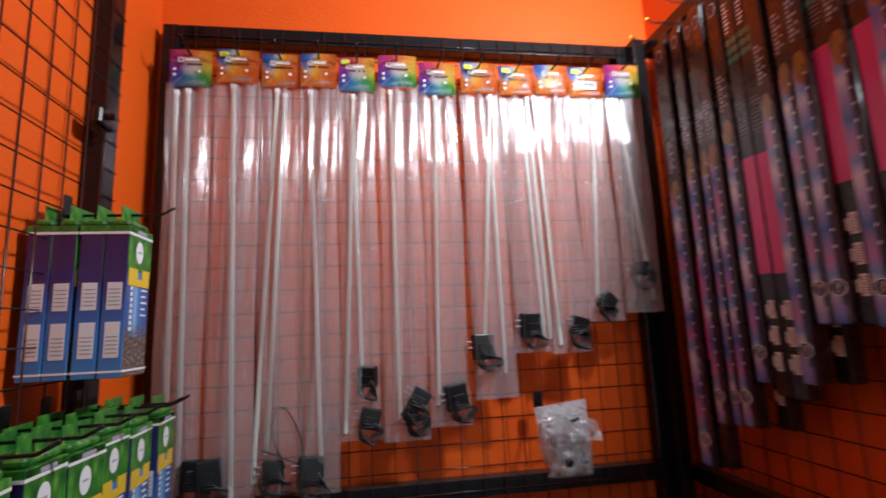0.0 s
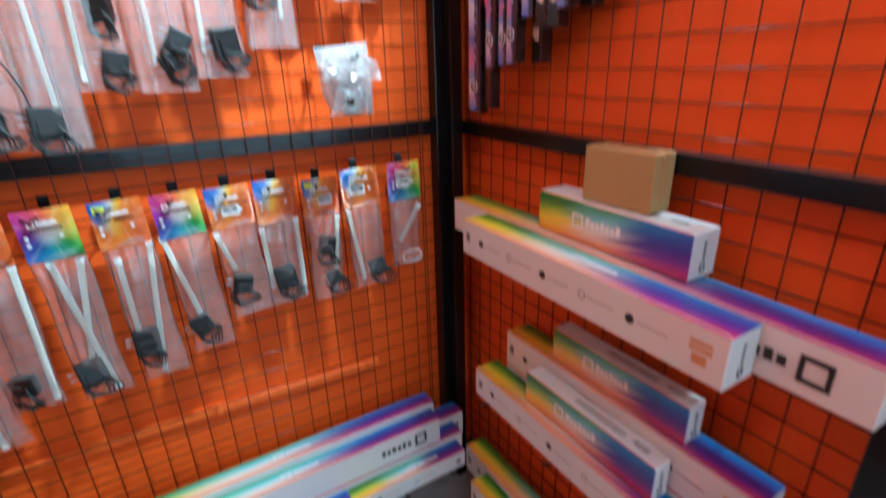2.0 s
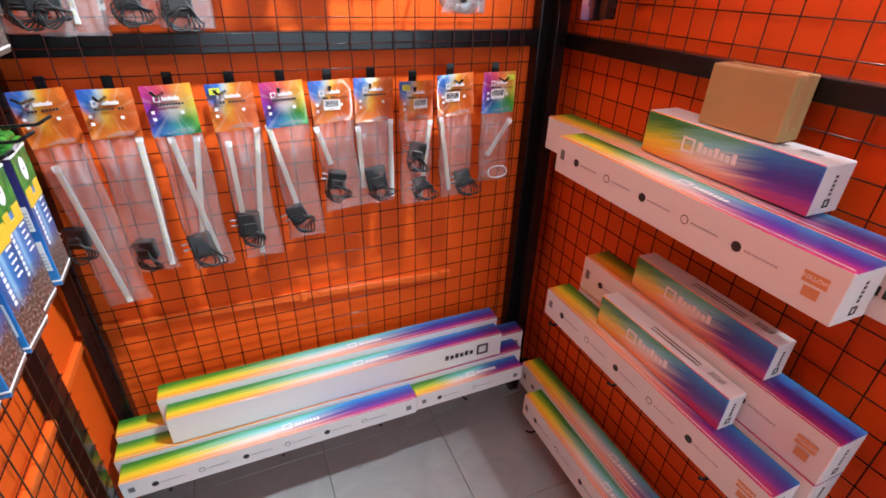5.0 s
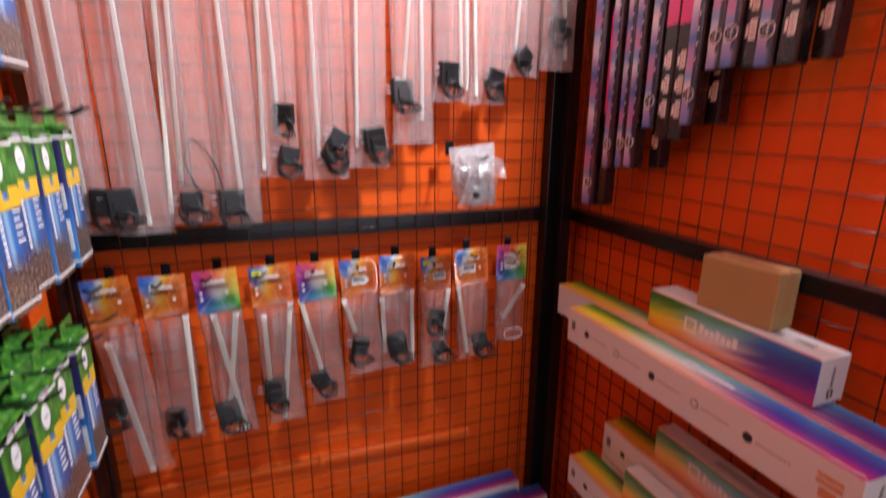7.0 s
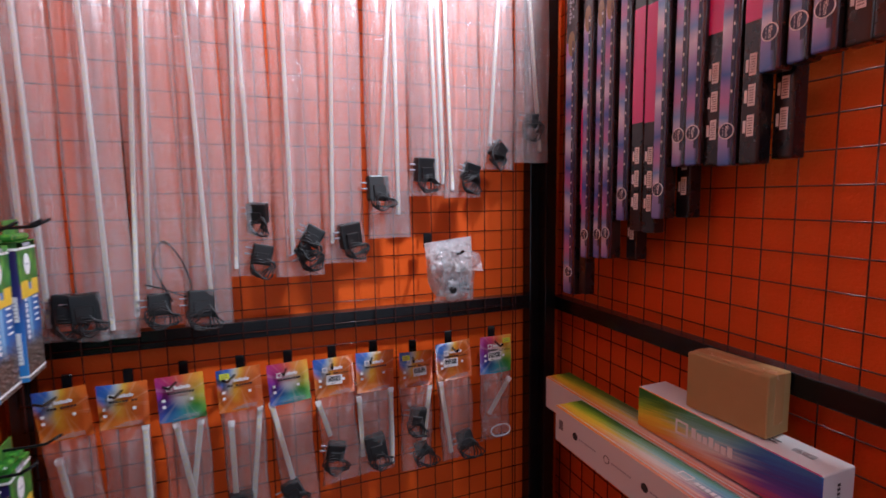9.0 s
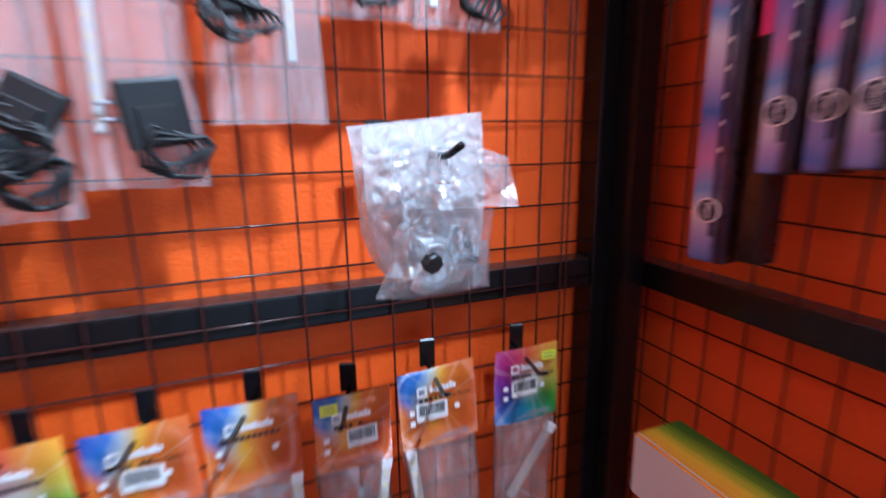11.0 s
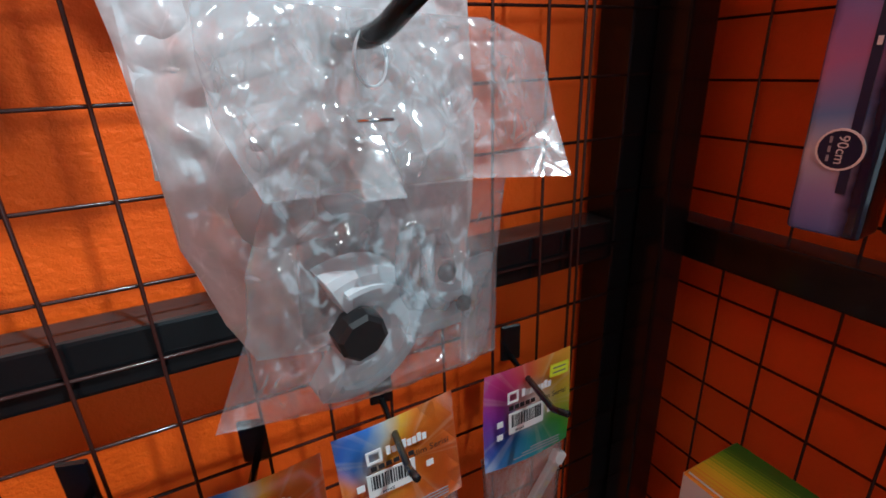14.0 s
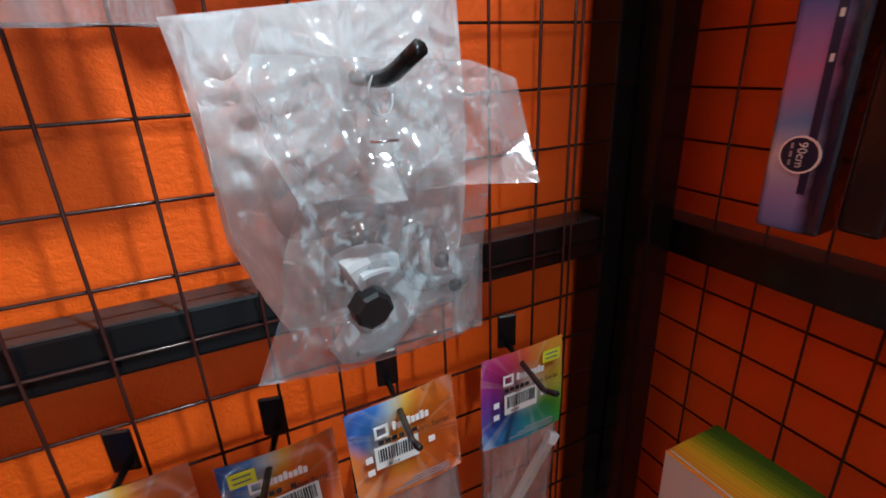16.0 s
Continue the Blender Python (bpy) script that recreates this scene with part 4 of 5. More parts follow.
FRONT = [(1.032, 1.334), (0.968, 1.434), (0.930, 1.437), (0.892, 1.442), (0.852, 1.530), (0.742, 1.538), (0.703, 1.638), (0.666, 1.638),
         (0.604, 1.633), (0.531, 1.771), (0.494, 1.776), (0.456, 1.779), (0.352, 1.905), (0.312, 1.905), (0.262, 1.910)]
BACKS = [(0.990, 1.340, False), (0.853, 1.442, False), (0.814, 1.510, True), (0.779, 1.507, True), (0.718, 1.540, False), (0.635, 1.635, True), (0.566, 1.633, False),
         (0.531, 1.640, False), (0.421, 1.780, False), (0.388, 1.781, False), (0.222, 1.910, False)]
for i, (y, zb) in enumerate(FRONT):
    front_pack(y - 0.006, zb, "90cm", 70 + i, 0.752 if i and i % 2 == 0 else 0.745, 0.044 if i == 0 else 0.034)
for i, (y, zb, s) in enumerate(BACKS):
    near = any(abs(y - q[0]) < 0.025 for q in FRONT)
    back_pack(y - 0.006, zb, 90 + i, 0.784 if near and i else 0.756, spots=s, labels=3 if i else 0, w=0.034 if i else 0.027)
thin_hook = hook(0.165, 0.008, 0.012, 0.0018, YELLOW, "thin black display hook with a yellow tip")
thin_hook.matrix_basis = pose(0.836, 1.04, PACK_TOP + 0.018, 0, 0, -90)
for y in (0.968, 0.892, 0.814, 0.742, 0.666, 0.604, 0.531, 0.456, 0.388, 0.312, 0.240):
    copy_thing(thin_hook, pose(0.836, y, PACK_TOP + 0.018, 0, 0, -90))


# ---- printed cartons ----
def icon_row(parent, length, h, y, seed, tag=True, mark=False):
    """Small round marks with grey lines of print between them on a white front."""
    rng = random.Random(seed)
    n = max(2, int(length / 0.125))
    r = min(0.0085, h * 0.13)
    for i in range(n):
        x = -length / 2 + 0.075 + i * (length - 0.13) / n
        solid = i % 2 == 0
        part("icon", disc(r, r, y, 16, 0.0005, x, 0.5 * h, 0.0 if solid else 0.76), INK if solid else GREY_INK, parent)
        bm = bmesh.new()
        for q in range(9):
            a = x + r * 1.6 + q * 0.0062
            if a + 0.006 < -length / 2 + 0.075 + (i + 1) * (length - 0.13) / n - r:
                box((a, y - 0.0004, 0.5 * h - 0.0016), (a + 0.0048, y, 0.5 * h + 0.0016), bm=bm)
        part("caption_bar", bm, SILVER_INK, parent)
    if tag:
        x = length / 2 - 0.038
        tg = part("follow_mark", box((x - 0.017, y - 0.0005, h * 0.52), (x + 0.017, y, h * 0.72), 0.0), ORANGE_INK, parent, "orange follow mark")
        cu = bpy.data.curves.new("follow_text", "FONT")
        cu.body, cu.size, cu.align_x, cu.align_y, cu.extrude = "FOLLOW", 0.0082, "CENTER", "CENTER", 0.0002
        cu.materials.append(PALE_INK)
        ob = new("follow_text", cu)
        ob.parent = tg
        ob.matrix_basis = pose(x, y - 0.0009, h * 0.62, 90, 0, 0)
        part("mark_base", box((x - 0.011, y - 0.0005, h * 0.28), (x + 0.011, y, h * 0.47), 0.0), ORANGE_INK, parent)
    else:
        part("grey_mark", box((length / 2 - 0.034, y - 0.0005, h * 0.35), (length / 2 - 0.018, y, h * 0.62), 0.0), GREY_INK, parent)
    part("grey_mark", box((-length / 2 + 0.016, y - 0.0005, h * 0.40), (-length / 2 + 0.030, y, h * 0.66), 0.0), GREY_INK, parent)


def big_mark(parent, x, z, s, y, ink):
    part("logo_mark", rect_ring(s, s, s * 0.34, y, x=x, z=z), ink, parent, "square outline mark")
    bm = bmesh.new()
    for i in range(6):
        a = x - s * 1.7 - i * s * 0.85
        box((a - s * 0.6, y - 0.0005, z - s * 0.45), (a, y, z + s * (0.45 if i % 2 else 0.3)), bm=bm)
    part("brand_bar", bm, ink, parent)


def end_mark(parent, x, h, d, ink=INK):
    """A small outline mark with a bar on the right end."""
    bm = bmesh.new()
    s = 0.007
    for lo, hi in (((-s, -s), (s, -s + 0.003)), ((-s, s - 0.003), (s, s)), ((-s, -s), (-s + 0.003, s)), ((s - 0.003, -s), (s, s))):
        box((x, lo[0], 0.22 * h + lo[1]), (x + 0.0005, hi[0], 0.22 * h + hi[1]), bm=bm)
    for q in range(5):
        box((x, -0.003, 0.38 * h + q * 0.085 * h), (x + 0.0005, 0.003, 0.38 * h + q * 0.085 * h + 0.05 * h), bm=bm)
    part("end_mark", bm, ink, parent)


def carton(m, length, depth, h, style, seed, label, tag=True, logo=None, flap=True):
    """Length along x, front towards -y, base at z = 0. style: 'tray' prints the top, 'gift' the front."""
    rng = random.Random(seed)
    th = thing("lamp_carton", m, label, "carton", "rainbow lamp cartons")
    bm = box((-length / 2, -depth / 2, 0), (length / 2, depth / 2, h), 0.0016)
    # slightly bowed board
    for v in bm.verts:
        t = v.co.x / length * 2
        v.co.z += 0.0012 * math.sin(2.5 * t + seed) * (v.co.z / h)
        v.co.y += 0.0010 * math.sin(3.1 * t + seed * 2)

    def uv(f):
        if abs(f.normal.z) > 0.7:
            return lambda c: (c.x / length + 0.5, 0.5 - c.y / depth)
        return lambda c: (c.x / length + 0.5, 1 - c.z / h)
    uv_faces(bm, uv)
    for f in bm.faces:
        pr = f.normal.z > 0.7 if style == "tray" else f.normal.y < -0.7
        f.material_index = 1 if pr else 0
    part("carton_body", bm, [WHITE_CARD, RAINBOW], th, "white carton with a rainbow print")
    y = -depth / 2 - 0.0004
    if style == "tray":
        icon_row(th, length, h, y - 0.0006, seed, tag) if logo != "front" else big_mark(th, length / 2 - 0.07, h * 0.5, 0.020, y - 0.0006, INK)
        bm = box((-length / 2 + 0.004, -depth * 0.46, h + 0.0004), (length / 2 - 0.004, -depth * 0.44, h + 0.0012))
        part("lid_edge", bm, WHITE_CARD, th)
        bm = rect_ring(0.013, 0.010, 0.003, 0, 0.0005)
        part("logo_mark", bm, PALE_INK, th, "pale square mark", at=pose(length * 0.02, -0.002, h + 0.0022, -90, 0, 0))
        bm = bmesh.new()
        for q in range(7):
            box((0.022 + q * 0.010, -0.006, 0), (0.029 + q * 0.010, 0.004, 0.0005), bm=bm)
        part("brand_bar", bm, PALE_INK, th, at=pose(length * 0.02, -0.002, h + 0.0022))
    else:
        part("logo_mark", rect_ring(0.014, 0.014, 0.004, y - 0.0006, x=-length * 0.18, z=h * 0.52), PALE_INK, th, "pale square mark")
        bm = bmesh.new()
        for q in range(7):
            box((-length * 0.18 + 0.022 + q * 0.012, y - 0.0011, h * 0.44), (-length * 0.18 + 0.031 + q * 0.012, y - 0.0006, h * (0.60 if q % 3 else 0.66)), bm=bm)
        part("brand_bar", bm, PALE_INK, th)
        bm = bmesh.new()
        x = length * 0.32
        while x < length * 0.32 + 0.032:
            t = rng.choice((0.0006, 0.0012))
            box((x, -0.007, h + 0.0010), (x + t, 0.007, h + 0.0014), bm=bm)
            x += t + 0.0018
        part("barcode", bm, GREY_INK, th)
        bm = bmesh.new()
        for q in range(2):
            box((-length * 0.1, -0.008 + q * 0.009, h + 0.0010), (length * 0.26, -0.005 + q * 0.009, h + 0.0015), bm=bm)
        part("small_print", bm, GREY_INK, th)
    end_mark(th, length / 2 + 0.0003, h, depth)
    part("end_flap", box((length / 2 - 0.0004, -depth / 2 + 0.003, 0.003), (length / 2 + 0.0009, depth / 2 - 0.003, h * 0.12), 0.0003), WHITE_CARD, th)
    return th


def side_carton(x0, x1, y0, y1, z0, z1, *a, **kw):
    """A carton on the right panel, its front towards -x."""
    return carton(pose((x0 + x1) / 2, (y0 + y1) / 2, z0, 0, 0, -90), y1 - y0, x1 - x0, z1 - z0, *a, **kw)


def back_carton(x0, x1, y0, y1, z0, z1, *a, **kw):
    return carton(pose((x0 + x1) / 2, (y0 + y1) / 2, z0), x1 - x0, y1 - y0, z1 - z0, *a, **kw)


TRAY = "long white carton with rainbow top, on steel prongs"
GIFT = "short white carton with rainbow front, lying on another carton"
# upper shelf of prongs
side_carton(0.615, 0.688, 0.268, 0.905, 1.020, 1.105, "tray", 1, TRAY)
side_carton(0.692, 0.768, 0.128, 1.066, 1.020, 1.105, "tray", 2, TRAY, logo="front")
side_carton(0.712, 0.785, 0.400, 0.752, 1.1075, 1.190, "gift", 3, GIFT)
# middle shelf
side_carton(0.645, 0.717, 0.238, 0.896, 0.600, 0.680, "tray", 4, TRAY)
side_carton(0.721, 0.794, 0.222, 0.862, 0.600, 0.688, "tray", 5, TRAY)
side_carton(0.721, 0.794, 0.222, 0.862, 0.6905, 0.787, "tray", 6, TRAY)
side_carton(0.734, 0.784, 0.366, 0.706, 0.7895, 0.870, "gift", 7, GIFT)
side_carton(0.668, 0.714, 0.371, 0.722, 0.6825, 0.765, "gift", 8, GIFT)
# bottom shelf
side_carton(0.652, 0.715, 0.230, 0.938, 0.150, 0.236, "tray", 9, TRAY)
side_carton(0.719, 0.790, 0.230, 1.062, 0.150, 0.246, "tray", 10, TRAY)
# bottom prongs of the back panel
back_carton(-0.485, 0.297, 0.992, 1.054, 0.240, 0.303, "tray", 11, TRAY, tag=False)
back_carton(0.300, 0.673, 0.998, 1.054, 0.240, 0.299, "tray", 12, TRAY, tag=False)
back_carton(-0.500, 0.700, 1.058, 1.118, 0.240, 0.3165, "tray", 13, TRAY, tag=False)
back_carton(-0.500, 0.745, 1.122, 1.182, 0.240, 0.335, "tray", 14, TRAY, tag=False)
back_carton(-0.362, 0.618, 1.058, 1.116, 0.3195, 0.408, "tray", 15, "long white carton with rainbow top, stacked on others", logo="front")
back_carton(-0.382, 0.632, 1.120, 1.180, 0.3380, 0.426, "tray", 16, "long white carton with rainbow top, stacked on others")

cube = thing("cardboard_box", pose(0.757, 0.572, 1.192, 0, 0, 4), "plain brown cardboard box standing on a rainbow carton", "cardboard box")
part("box_body", box((-0.030, -0.073, 0), (0.030, 0.073, 0.104), 0.002), BROWN_CARD, cube)
part("tape", box((-0.012, -0.0736, 0.02), (0.012, 0.0736, 0.1046), 0.001), plain("clear_brown_tape", (0.46, 0.27, 0.12), 0.25, var=0.1), cube, "glossy brown tape")

shelf_hook = hook(0.215, 0.014, 0.016, 0.0035)
shelf_hook.matrix_basis = pose(0.836, 0.86, 1.0155, 0, 0, -90)
for y, z in ((0.62, 1.0155), (0.34, 1.0155), (0.84, 0.5955), (0.60, 0.5955), (0.34, 0.5955), (0.86, 0.1455), (0.60, 0.1455), (0.32, 0.1455)):
    copy_thing(shelf_hook, pose(0.836, y, z, 0, 0, -90))
for x in (-0.38, -0.10, 0.18, 0.46, 0.62):
    copy_thing(shelf_hook, pose(x, 1.1915, 0.2355))


# ---- boxes that hang on the left panel ----
def aqua_box(m):
    """Front towards -y, width along x, base at z = 0."""
    w, d, h = 0.077, 0.0335, 0.232
    th = thing("lamp_box", m, "blue and green lamp box hanging on a black hook", "boxed lamp", "hanging lamp boxes")
    bm = box((-w / 2, -d / 2, 0), (w / 2, d / 2, h), 0.0012)

    def uv(f):
        if abs(f.normal.x) > 0.7:
            return lambda c: (c.y / d + 0.5, c.z / h)
        return lambda c: (c.x / w + 0.5, c.z / h)
    uv_faces(bm, uv)
    for f in bm.faces:
        f.material_index = 2 if f.normal.z > 0.7 else (1 if abs(f.normal.x) > 0.7 else 0)
    part("box_body", bm, [AQUA, SIDE, GREEN_PRINT], th, "blue printed carton")
    y = -d / 2
    bm = box((-w / 2, -d / 2 - 0.0010, h * 0.70), (w / 2, -d / 2, h), 0.0004)
    box((-w / 2 - 0.0008, -d / 2 - 0.0010, h * 0.962), (w / 2 + 0.0008, d / 2 + 0.001, h + 0.001), 0.0004, bm=bm)
    band = part("green_band", bm, GREEN_PRINT, th, "leafy green printed top")
    part("white_oval", disc(0.012, 0.018, y - 0.0010, 16, 0.0006, -0.004, h * 0.835), PALE_INK, band)
    part("oval_bar", box((-0.010, y - 0.0020, h * 0.83), (0.002, y - 0.0016, h * 0.842)), SILVER_INK, band)
    part("white_stripe", box((-w / 2 - 0.0013, -d / 2 - 0.0015, h * 0.945), (w / 2 + 0.0013, d / 2 + 0.0015, h * 0.962)), PALE_INK, band)
    part("grey_stripe", box((-0.014, -d / 2 - 0.0020, h * 0.967), (0.016, -d / 2 - 0.0010, h * 0.990)), SILVER_INK, band)
    bm = box((-w / 2 + 0.004, y - 0.0014, h * 0.60), (-0.006, y, h * 0.72), 0)
    box((0.010, y - 0.0014, h * 0.60), (w / 2 - 0.004, y, h * 0.72), bm=bm)
    box((-0.006, y - 0.0014, h * 0.60), (0.010, y, h * 0.65), bm=bm)
    part("yellow_mark", bm, YELLOW_PRINT, th, "yellow printed mark")
    bm = bmesh.new()
    for q in range(8):
        box((-0.024, y - 0.0006, h * 0.30 + q * 0.009), (-0.017, y, h * 0.30 + q * 0.009 + 0.006), bm=bm)
    part("title_bar", bm, PALE_INK, th)
    bm = bmesh.new()
    for q in range(5):
        box((0.012, y - 0.0006, h * 0.40 + q * 0.010), (0.030 - 0.004 * (q % 2), y, h * 0.40 + q * 0.010 + 0.003), bm=bm)
    part("small_print", bm, PALE_INK, th)
    part("foot_stripe", box((-w / 2 - 0.0006, -d / 2 - 0.0008, h * 0.035), (w / 2 + 0.0006, d / 2 + 0.0008, h * 0.048)), PALE_INK, th)
    for z0, z1, tilt in ((0.13, 0.36, 0), (0.44, 0.62, 0)):
        lab = part("white_label", box((-w / 2 - 0.0007, -d * 0.34, h * z0), (-w / 2, d * 0.28, h * z1)), STICKER, th, "white barcode label")
        bm = bmesh.new()
        for q in range(5):
            box((-w / 2 - 0.0010, -d * 0.28, h * z0 + 0.006 + q * 0.006), (-w / 2 - 0.0007, d * 0.20, h * z0 + 0.008 + q * 0.006), bm=bm)
        part("label_print", bm, SILVER_INK, lab)
    bm = box((-0.030, -0.0010, h), (0.030, 0.0010, h + 0.036), 0.0004)
    box((-0.034, -d * 0.42, h + 0.0012), (0.034, d * 0.40, h + 0.013), 0.004, bm=bm)
    part("hang_tab", bm, GREEN_PRINT, th, "green hanging tab")
    return th


first = aqua_box(pose(0, 0, 0))
spots = [(-0.497 + 0.0365 * i, 0.842, 1.606, 90 + t) for i, t in enumerate((1, -2, 2, 0))]
for c, y in enumerate((0.996, 0.913, 0.831, 0.748, 0.664, 0.580, 0.497)):
    for i in range(3):
        spots.append((-0.467 + 0.0365 * i - 0.004 * (c % 3), y + 0.003 * math.sin(c * 3 + i), 1.290 - 0.003 * (c % 2), 90 + 3 * math.sin(5 * c + i)))
for c, y in enumerate((0.905, 0.815, 0.728, 0.640, 0.552, 0.465)):
    for i in range(3):
        spots.append((-0.467 + 0.0365 * i - 0.004 * ((c + 1) % 3), y + 0.003 * math.sin(c * 2 + i), 0.945 - 0.003 * (c % 2), 90 + 3 * math.sin(4 * c + i)))
for i, (x, y, z, rz) in enumerate(spots):
    if i == 0:
        first.matrix_basis = pose(x, y, z, 0, 0, rz)
    else:
        copy_thing(first, pose(x, y, z, 0, 0, rz))
long_hook = hook(0.165, 0.012, 0.02, 0.0024)
long_hook.matrix_basis = pose(-0.486, 0.842, 1.606 + 0.258, 0, 0, 90)
for y in (0.996, 0.913, 0.831, 0.748, 0.664, 0.580, 0.497):
    copy_thing(long_hook, pose(-0.486, min(y, 0.945) if y > 0.95 else y, 1.290 + 0.258, 0, 0, 90))
for y in (0.905, 0.815, 0.728, 0.640, 0.552, 0.465):
    copy_thing(long_hook, pose(-0.486, y, 0.945 + 0.258, 0, 0, 90))


# ---- crumpled bags with clear lamp clamps on their own hook ----
def pillow(left_edge, right_edge, y, depth, seed, crumple, nx=104, nz=104, facets=(), fan=None):
    """A crumpled film bag between two edges given as (x, z) from the top down, folded in flat facets with straight creases."""
    rng = np.random.RandomState(seed)

    def along(edge):
        e = np.array(edge)
        t = np.linspace(0, len(edge) - 1, nz + 1)
        q = np.arange(len(edge))
        return np.interp(t, q, e[:, 0]), np.interp(t, q, e[:, 1])
    (ax, az), (bx, bz) = along(left_edge), along(right_edge)
    u = np.linspace(0, 1, nx + 1)[None, :]
    sv = np.linspace(0, 1, nz + 1)[:, None]
    x = ax[:, None] * (1 - u) + bx[:, None] * u
    z = az[:, None] * (1 - u) + bz[:, None] * u
    rim = np.minimum(1, np.minimum(7 * u, 7 * (1 - u))) * np.minimum(1, np.minimum(5 * sv + 0.1, 6 * (1 - sv) + 0.1))
    verts, faces = [], []
    for side in (-1, 1):
        n = np.zeros_like(x)
        # wandering long folds
        for i in range(9):
            ang = rng.normal(0.15, 0.8)
            wave = rng.uniform(0.014, 0.045)
            bend = 0.006 * np.sin(z * rng.uniform(40, 90) + rng.uniform(0, 6)) + 0.005 * np.sin(x * rng.uniform(50, 110) + rng.uniform(0, 6))
            p = ((x * math.cos(ang) + z * math.sin(ang)) + bend) / wave + rng.uniform(0, 1)
            tri = np.abs(2 * (p - np.floor(p)) - 1)
            n += tri * wave * 9.0 * rng.uniform(0.3, 1.0)
        # short sharp creases
        for i in range(110):
            cx, cz = rng.uniform(x.min(), x.max()), rng.uniform(z.min(), z.max())
            ang = rng.normal(1.45, 0.8)
            dx, dz = math.cos(ang), math.sin(ang)
            across, length = rng.uniform(0.0014, 0.008), rng.uniform(0.006, 0.035)
            d, e = (x - cx) * dz - (z - cz) * dx, (x - cx) * dx + (z - cz) * dz
            n += rng.uniform(-1, 1) * (across / 0.006) * np.maximum(0, 1 - np.abs(d) / across) * np.exp(-(e / length) ** 2)
        if fan:
            fx, fz, count = fan
            p = np.arctan2(x - fx, fz - z) * count + 0.35 * np.sin(z * 160 + seed)
            n += 0.9 * np.abs(2 * (p - np.floor(p)) - 1) * np.clip(np.hypot(x - fx, z - fz) / 0.03, 0, 1)
        bulge = depth * (4 * u * (1 - u)) ** 0.7 * np.minimum(1, 2.5 * sv) * np.minimum(1, 5 * (1 - sv))
        out = np.zeros_like(x)
        for cx, cz, dx, dz, slope, w in facets:
            near = np.abs((x - cx) * dz - (z - cz) * dx) < w
            out -= np.where(near, slope * np.maximum(0, (x - cx) * dx + (z - cz) * dz), 0)
        calm = np.where(out < -0.0002, 0.15, 1.0)
        yy = y + out + side * bulge + side * crumple * (n - n.mean()) * calm * (0.2 + 0.8 * rim)
        base = len(verts)
        verts += np.stack([x, yy, z], axis=-1).reshape(-1, 3).tolist()
        m = nx + 1
        for j in range(nz):
            for i in range(nx):
                q = base + j * m + i
                faces.append((q, q + m, q + m + 1, q + 1))
    me = bpy.data.meshes.new("tmp")
    me.from_pydata(verts, [], faces)
    bm = bmesh.new()
    bm.from_mesh(me)
    bpy.data.meshes.remove(me)
    return bm


def arc_clamp(r0, r1, thick, start, stop, lip):
    """A C-shaped moulded clip that faces -y, with thickened lips at its ends."""
    bm = bmesh.new()
    n = 40
    rings = []
    for i in range(n + 1):
        t = math.radians(start + (stop - start) * i / n)
        grow = lip * max(0.0, abs(2 * i / n - 1) - 0.8) / 0.2
        prof = []
        for rr, yy in ((r0 - grow, -thick * 0.42), (r0 + 0.15 * (r1 - r0), -thick / 2), (r1 - 0.15 * (r1 - r0), -thick / 2), (r1 + grow, -thick * 0.40), (r1 + grow, thick * 0.40), (r0 - grow, thick * 0.42)):
            prof.append(bm.verts.new((rr * math.cos(t), yy, rr * math.sin(t))))
        rings.append(prof)
    for a, b in zip(rings, rings[1:]):
        for k2 in range(6):
            bm.faces.new((a[k2], b[k2], b[(k2 + 1) % 6], a[(k2 + 1) % 6]))
    bm.faces.new(rings[0])
    bm.faces.new(rings[-1][::-1])
    bmesh.ops.recalc_face_normals(bm, faces=bm.faces)
    return bm


def knob_mesh(r, thick, sides=8):
    bm = bmesh.new()
    rows = []
    for y, s in ((-thick, 0.80), (-thick * 0.85, 0.97), (-thick * 0.1, 1.0), (0, 0.9)):
        rows.append([bm.verts.new((s * r * (1 - 0.05 * (i % 2)) * math.cos(math.pi * i / sides), y, s * r * (1 - 0.05 * (i % 2)) * math.sin(math.pi * i / sides))) for i in range(2 * sides)])
    m = 2 * sides
    for a, b in zip(rows, rows[1:]):
        for i in range(m):
            bm.faces.new((a[i], a[(i + 1) % m], b[(i + 1) % m], b[i]))
    bm.faces.new(rows[0][::-1])
    bm.faces.new(rows[-1])
    bmesh.ops.recalc_face_normals(bm, faces=bm.faces)
    return bm


CHROME = plain("bright_metal", (0.65, 0.65, 0.66), 0.2, 1.0)
# rear bag
rear = thing("bagged_clamp", pose(0, 0, 0), "crumpled clear bag of moulded lamp clamps on a hook", "bagged part", "bags of clear clamps")
part("bag", pillow([(0.343, 1.482), (0.346, 1.462), (0.349, 1.424), (0.350, 1.398), (0.358, 1.374), (0.370, 1.357)],
                   [(0.4600, 1.494), (0.4620, 1.466), (0.4640, 1.430), (0.4620, 1.395), (0.4560, 1.362), (0.4300, 1.345)],
                   1.036, 0.010, 3, 0.0030, fan=(0.405, 1.500, 2.6)), FILM_MILKY, rear, "crumpled clear plastic bag", True)
part("bag_label", box((0, -0.0006, 0), (0.020, 0.0006, 0.012), 0.0002), STICKER, rear, "small silver-white label", at=pose(0.3490, 1.022, 1.4240, 6, 4, 8))
part("price_sticker", box((-0.011, -0.0004, -0.006), (0.011, 0.0004, 0.006), 0), YELLOW, rear, "yellow price sticker seen through the film", at=pose(0.381, 1.044, 1.458, 0, -6, 4))
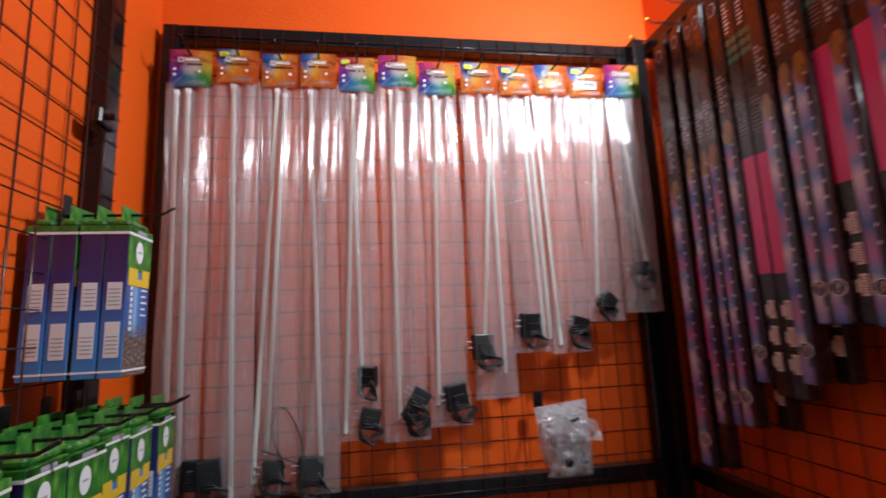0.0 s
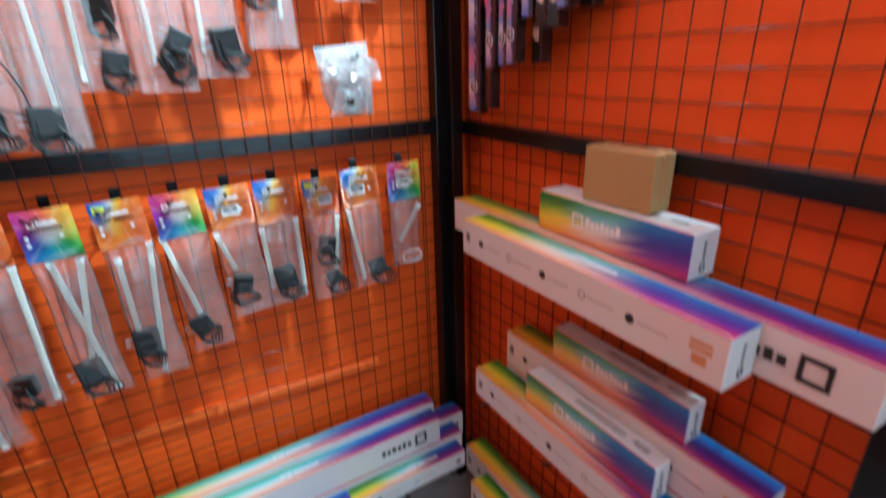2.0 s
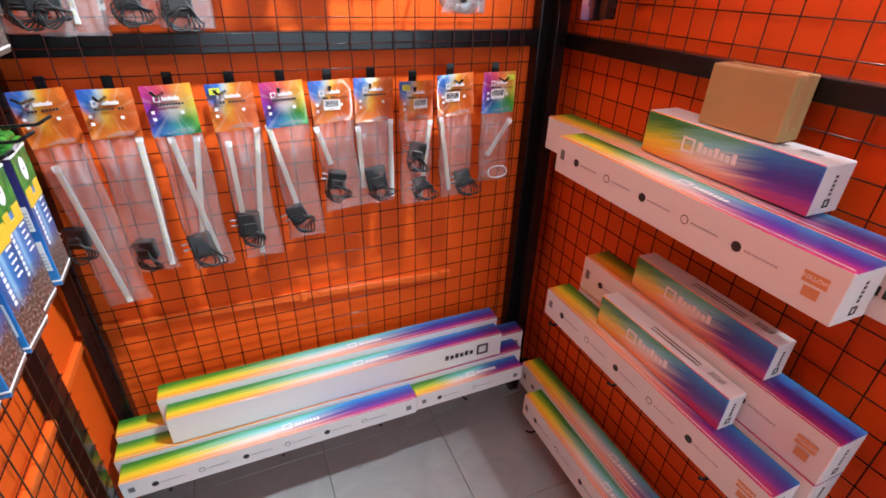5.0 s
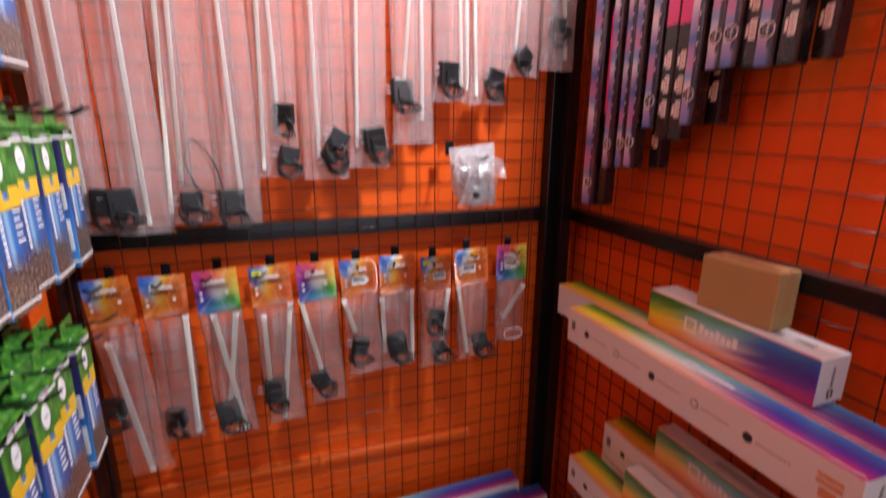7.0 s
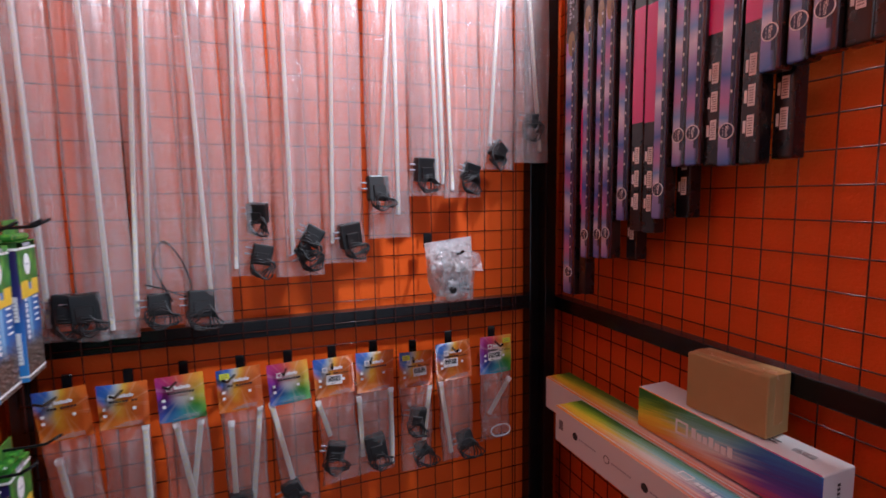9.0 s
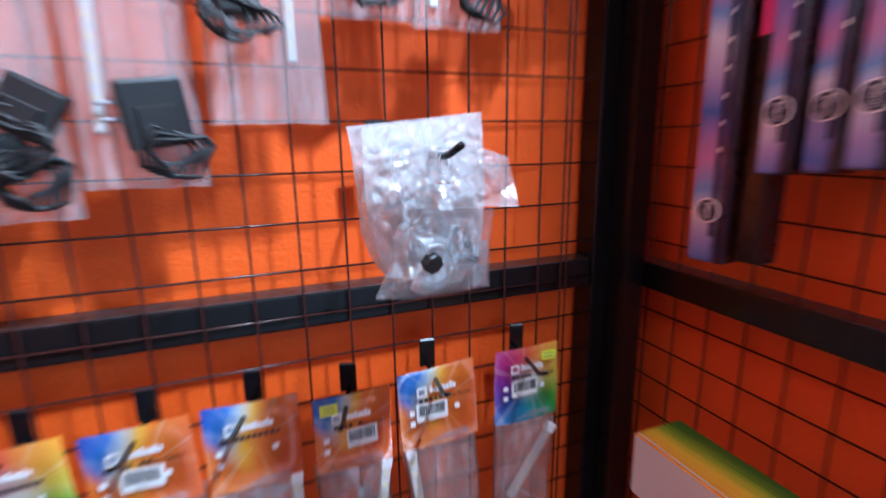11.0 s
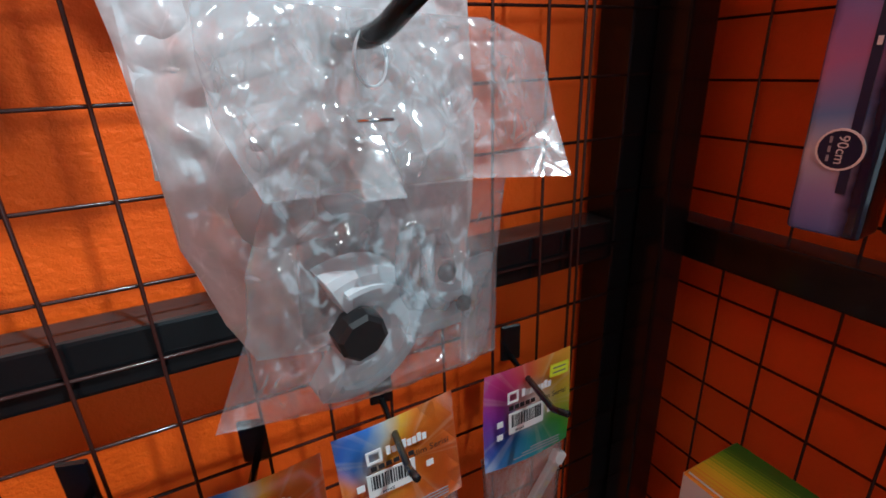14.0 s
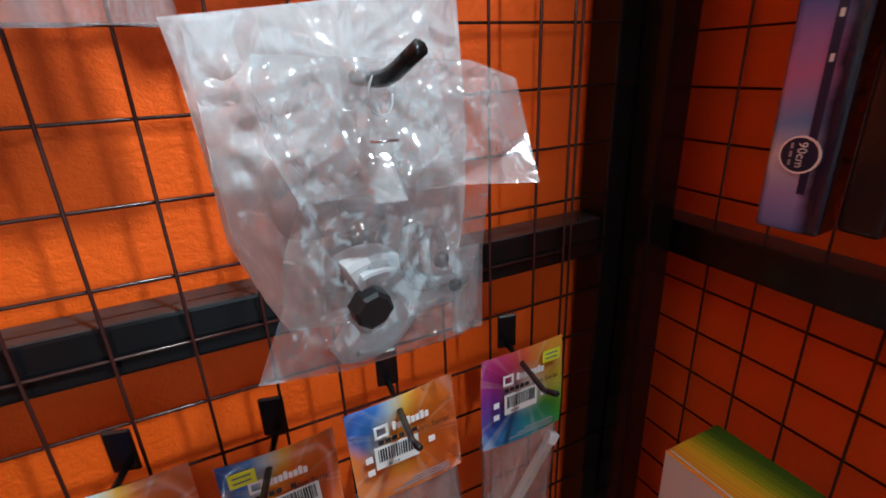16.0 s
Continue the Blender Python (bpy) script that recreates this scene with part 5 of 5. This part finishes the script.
part("knob", knob_mesh(0.0070, 0.008), BLACK_PLASTIC, rear, "black moulded knob", at=pose(0.424, 1.030, 1.424, 10, 20, 15))
part("knob", knob_mesh(0.0060, 0.008), BLACK_PLASTIC, rear, "black moulded knob", at=pose(0.380, 1.034, 1.413, 60, 10, 40))
part("clamp", arc_clamp(0.009, 0.015, 0.016, -40, 230, 0.001), FROST, rear, "clear moulded clamp", True, at=pose(0.392, 1.042, 1.410, 20, 30, 10))

# a second bag between them
mid = thing("bagged_clamp", pose(0, 0, 0), "crumpled clear bag of moulded lamp clamps on a hook", "bagged part", "bags of clear clamps")
part("bag", pillow([(0.350, 1.480), (0.350, 1.440), (0.352, 1.405), (0.359, 1.378), (0.366, 1.362)],
                   [(0.434, 1.490), (0.440, 1.450), (0.448, 1.410), (0.446, 1.372), (0.430, 1.352)],
                   1.014, 0.007, 9, 0.0027, fan=(0.405, 1.465, 2.0)), FILM_MILKY, mid, "crumpled clear plastic bag", True)
part("clamp", arc_clamp(0.008, 0.014, 0.014, 20, 300, 0.001), FROST, mid, "clear moulded clamp", True, at=pose(0.378, 1.018, 1.412, -30, 50, 40))
part("clamp", arc_clamp(0.007, 0.013, 0.016, -160, 100, 0.001), FROST, mid, "clear moulded clamp", True, at=pose(0.402, 1.012, 1.408, 30, -20, -30))
part("bolt", tube([(0.373, 1.008, 1.411), (0.378, 1.014, 1.409)], 0.0034, 8), INK, mid, "dark bolt head", True)

# front bag: folded-over top, body and the clamp inside
front = thing("bagged_clamp", pose(0, 0, 0), "clear bag with moulded clamp and black knob on hook", "bagged part", "bags of clear clamps")
part("bag_flap", pillow([(0.366, 1.468), (0.365, 1.456), (0.366, 1.441), (0.3740, 1.4210)],
                        [(0.4400, 1.4640), (0.4600, 1.4570), (0.4660, 1.4365), (0.4625, 1.4190)],
                        0.989, 0.0022, 5, 0.0023, fan=(0.405, 1.458, 1.7), facets=((0.4520, 1.4300, 0.42, -0.907, 0.95, 0.03), (0.4010, 1.4360, 0.10, -0.995, 0.80, 0.0060))), FILM_CRUMPLE, front, "folded clear bag top", True)
part("bag", pillow([(0.3750, 1.4210), (0.3665, 1.4000), (0.3640, 1.3820), (0.3500, 1.3520)],
                   [(0.4520, 1.4160), (0.4490, 1.3890), (0.4480, 1.3500), (0.3850, 1.3475)],
                   0.996, 0.010, 7, 0.0016), FILM_CLEAR, front, "clear plastic bag", True)
part("clamp", arc_clamp(0.0108, 0.0240, 0.013, -126, 116, 0.0006), FROST, front, "frosted moulded C-shaped clamp", False, at=pose(0.3950, 0.9965, 1.3750, 8, 0, 12))
part("clamp_ridge", arc_clamp(0.0172, 0.0196, 0.0170, -118, 108, 0.0), FROST, front, "", False, at=pose(0.3950, 0.9965, 1.3750, 8, 0, 12))
bm = box((-0.016, -0.0012, -0.017), (0.014, 0.0012, 0.017), 0.0011, seg=2)
part("back_plate", bm, ACRYLIC, front, "clear plate", at=pose(0.397, 1.008, 1.386, 6, 3, 10))
part("knob", knob_mesh(0.0086, 0.0080, 4), BLACK_PLASTIC, front, "black eight-sided moulded knob", at=pose(0.3940, 0.9915, 1.3782, 8, 10, 8))
part("bolt", tube([(0.3965, 0.9965, 1.379), (0.398, 1.010, 1.380)], 0.0022, 8), CHROME, front, "metal bolt", True)
for dz in (0.0040, -0.0050):
    part("clamp_arm", box((-0.0125, -0.005, -0.0020), (0.0125, 0.005, 0.0020), 0.0012, seg=2), FROST, front, "frosted clamp arm", at=pose(0.4255, 0.996, 1.3755 + dz, 0, 8, 18))
for i, r in enumerate((0.0145, 0.0135)):
    part("coupling_ring", arc_clamp(r - 0.0034, r, 0.0040, 0, 352, 0.0), ACRYLIC, front, "clear moulded ring", True, at=pose(0.4190 + 0.0065 * i, 0.9990 - 0.0035 * i, 1.3895 - 0.0010 * i, -8, 0, 48))
part("side_plate", box((-0.0075, -0.0014, -0.0195), (0.0075, 0.0014, 0.0195), 0.0013, seg=2), ACRYLIC, front, "clear rounded plate", at=pose(0.4395, 0.995, 1.3710, 0, 5, 22))
part("bolt", tube([(0.426, 0.991, 1.3885), (0.430, 0.997, 1.387)], 0.0030, 8), INK, front, "dark bolt head", True)
part("bolt", tube([(0.4315, 0.990, 1.3765), (0.436, 0.996, 1.375)], 0.0026, 8), INK, front, "dark bolt head", True)
part("staple", tube([(0.3995, 0.9860, 1.4395), (0.4095, 0.9855, 1.4392)], 0.0005, 5), CHROME, front, "thin metal staple", True)
ring = [(0.4045 + 0.0042 * math.cos(g), 0.9860 + 0.0006 * math.sin(2 * g), 1.4545 + 0.0070 * math.sin(g)) for g in [2 * math.pi * q / 20 for q in range(21)]]
part("hang_hole", tube(ring, 0.0004, 6), FROST, front, "rim of the punched hang hole", True)

hk = thing("display_hook", pose(0.4045, 1.1915, 1.4600), "long black steel display hook carrying clear bags", "hook", "display hooks")
part("plate", box((-0.011, -0.004, -0.004), (0.011, 0.0, 0.034), 0.0015), BLACK_STEEL, hk)
part("prong", tube([(0, -0.002, 0.004), (0.0, -0.16, 0.000), (0.0, -0.205, -0.0008), (0.0004, -0.211, -0.0002), (0.0016, -0.216, 0.0014), (0.0034, -0.222, 0.0046), (0.0052, -0.228, 0.0078)], 0.0028, 10), BLACK_STEEL, hk, smooth=True)
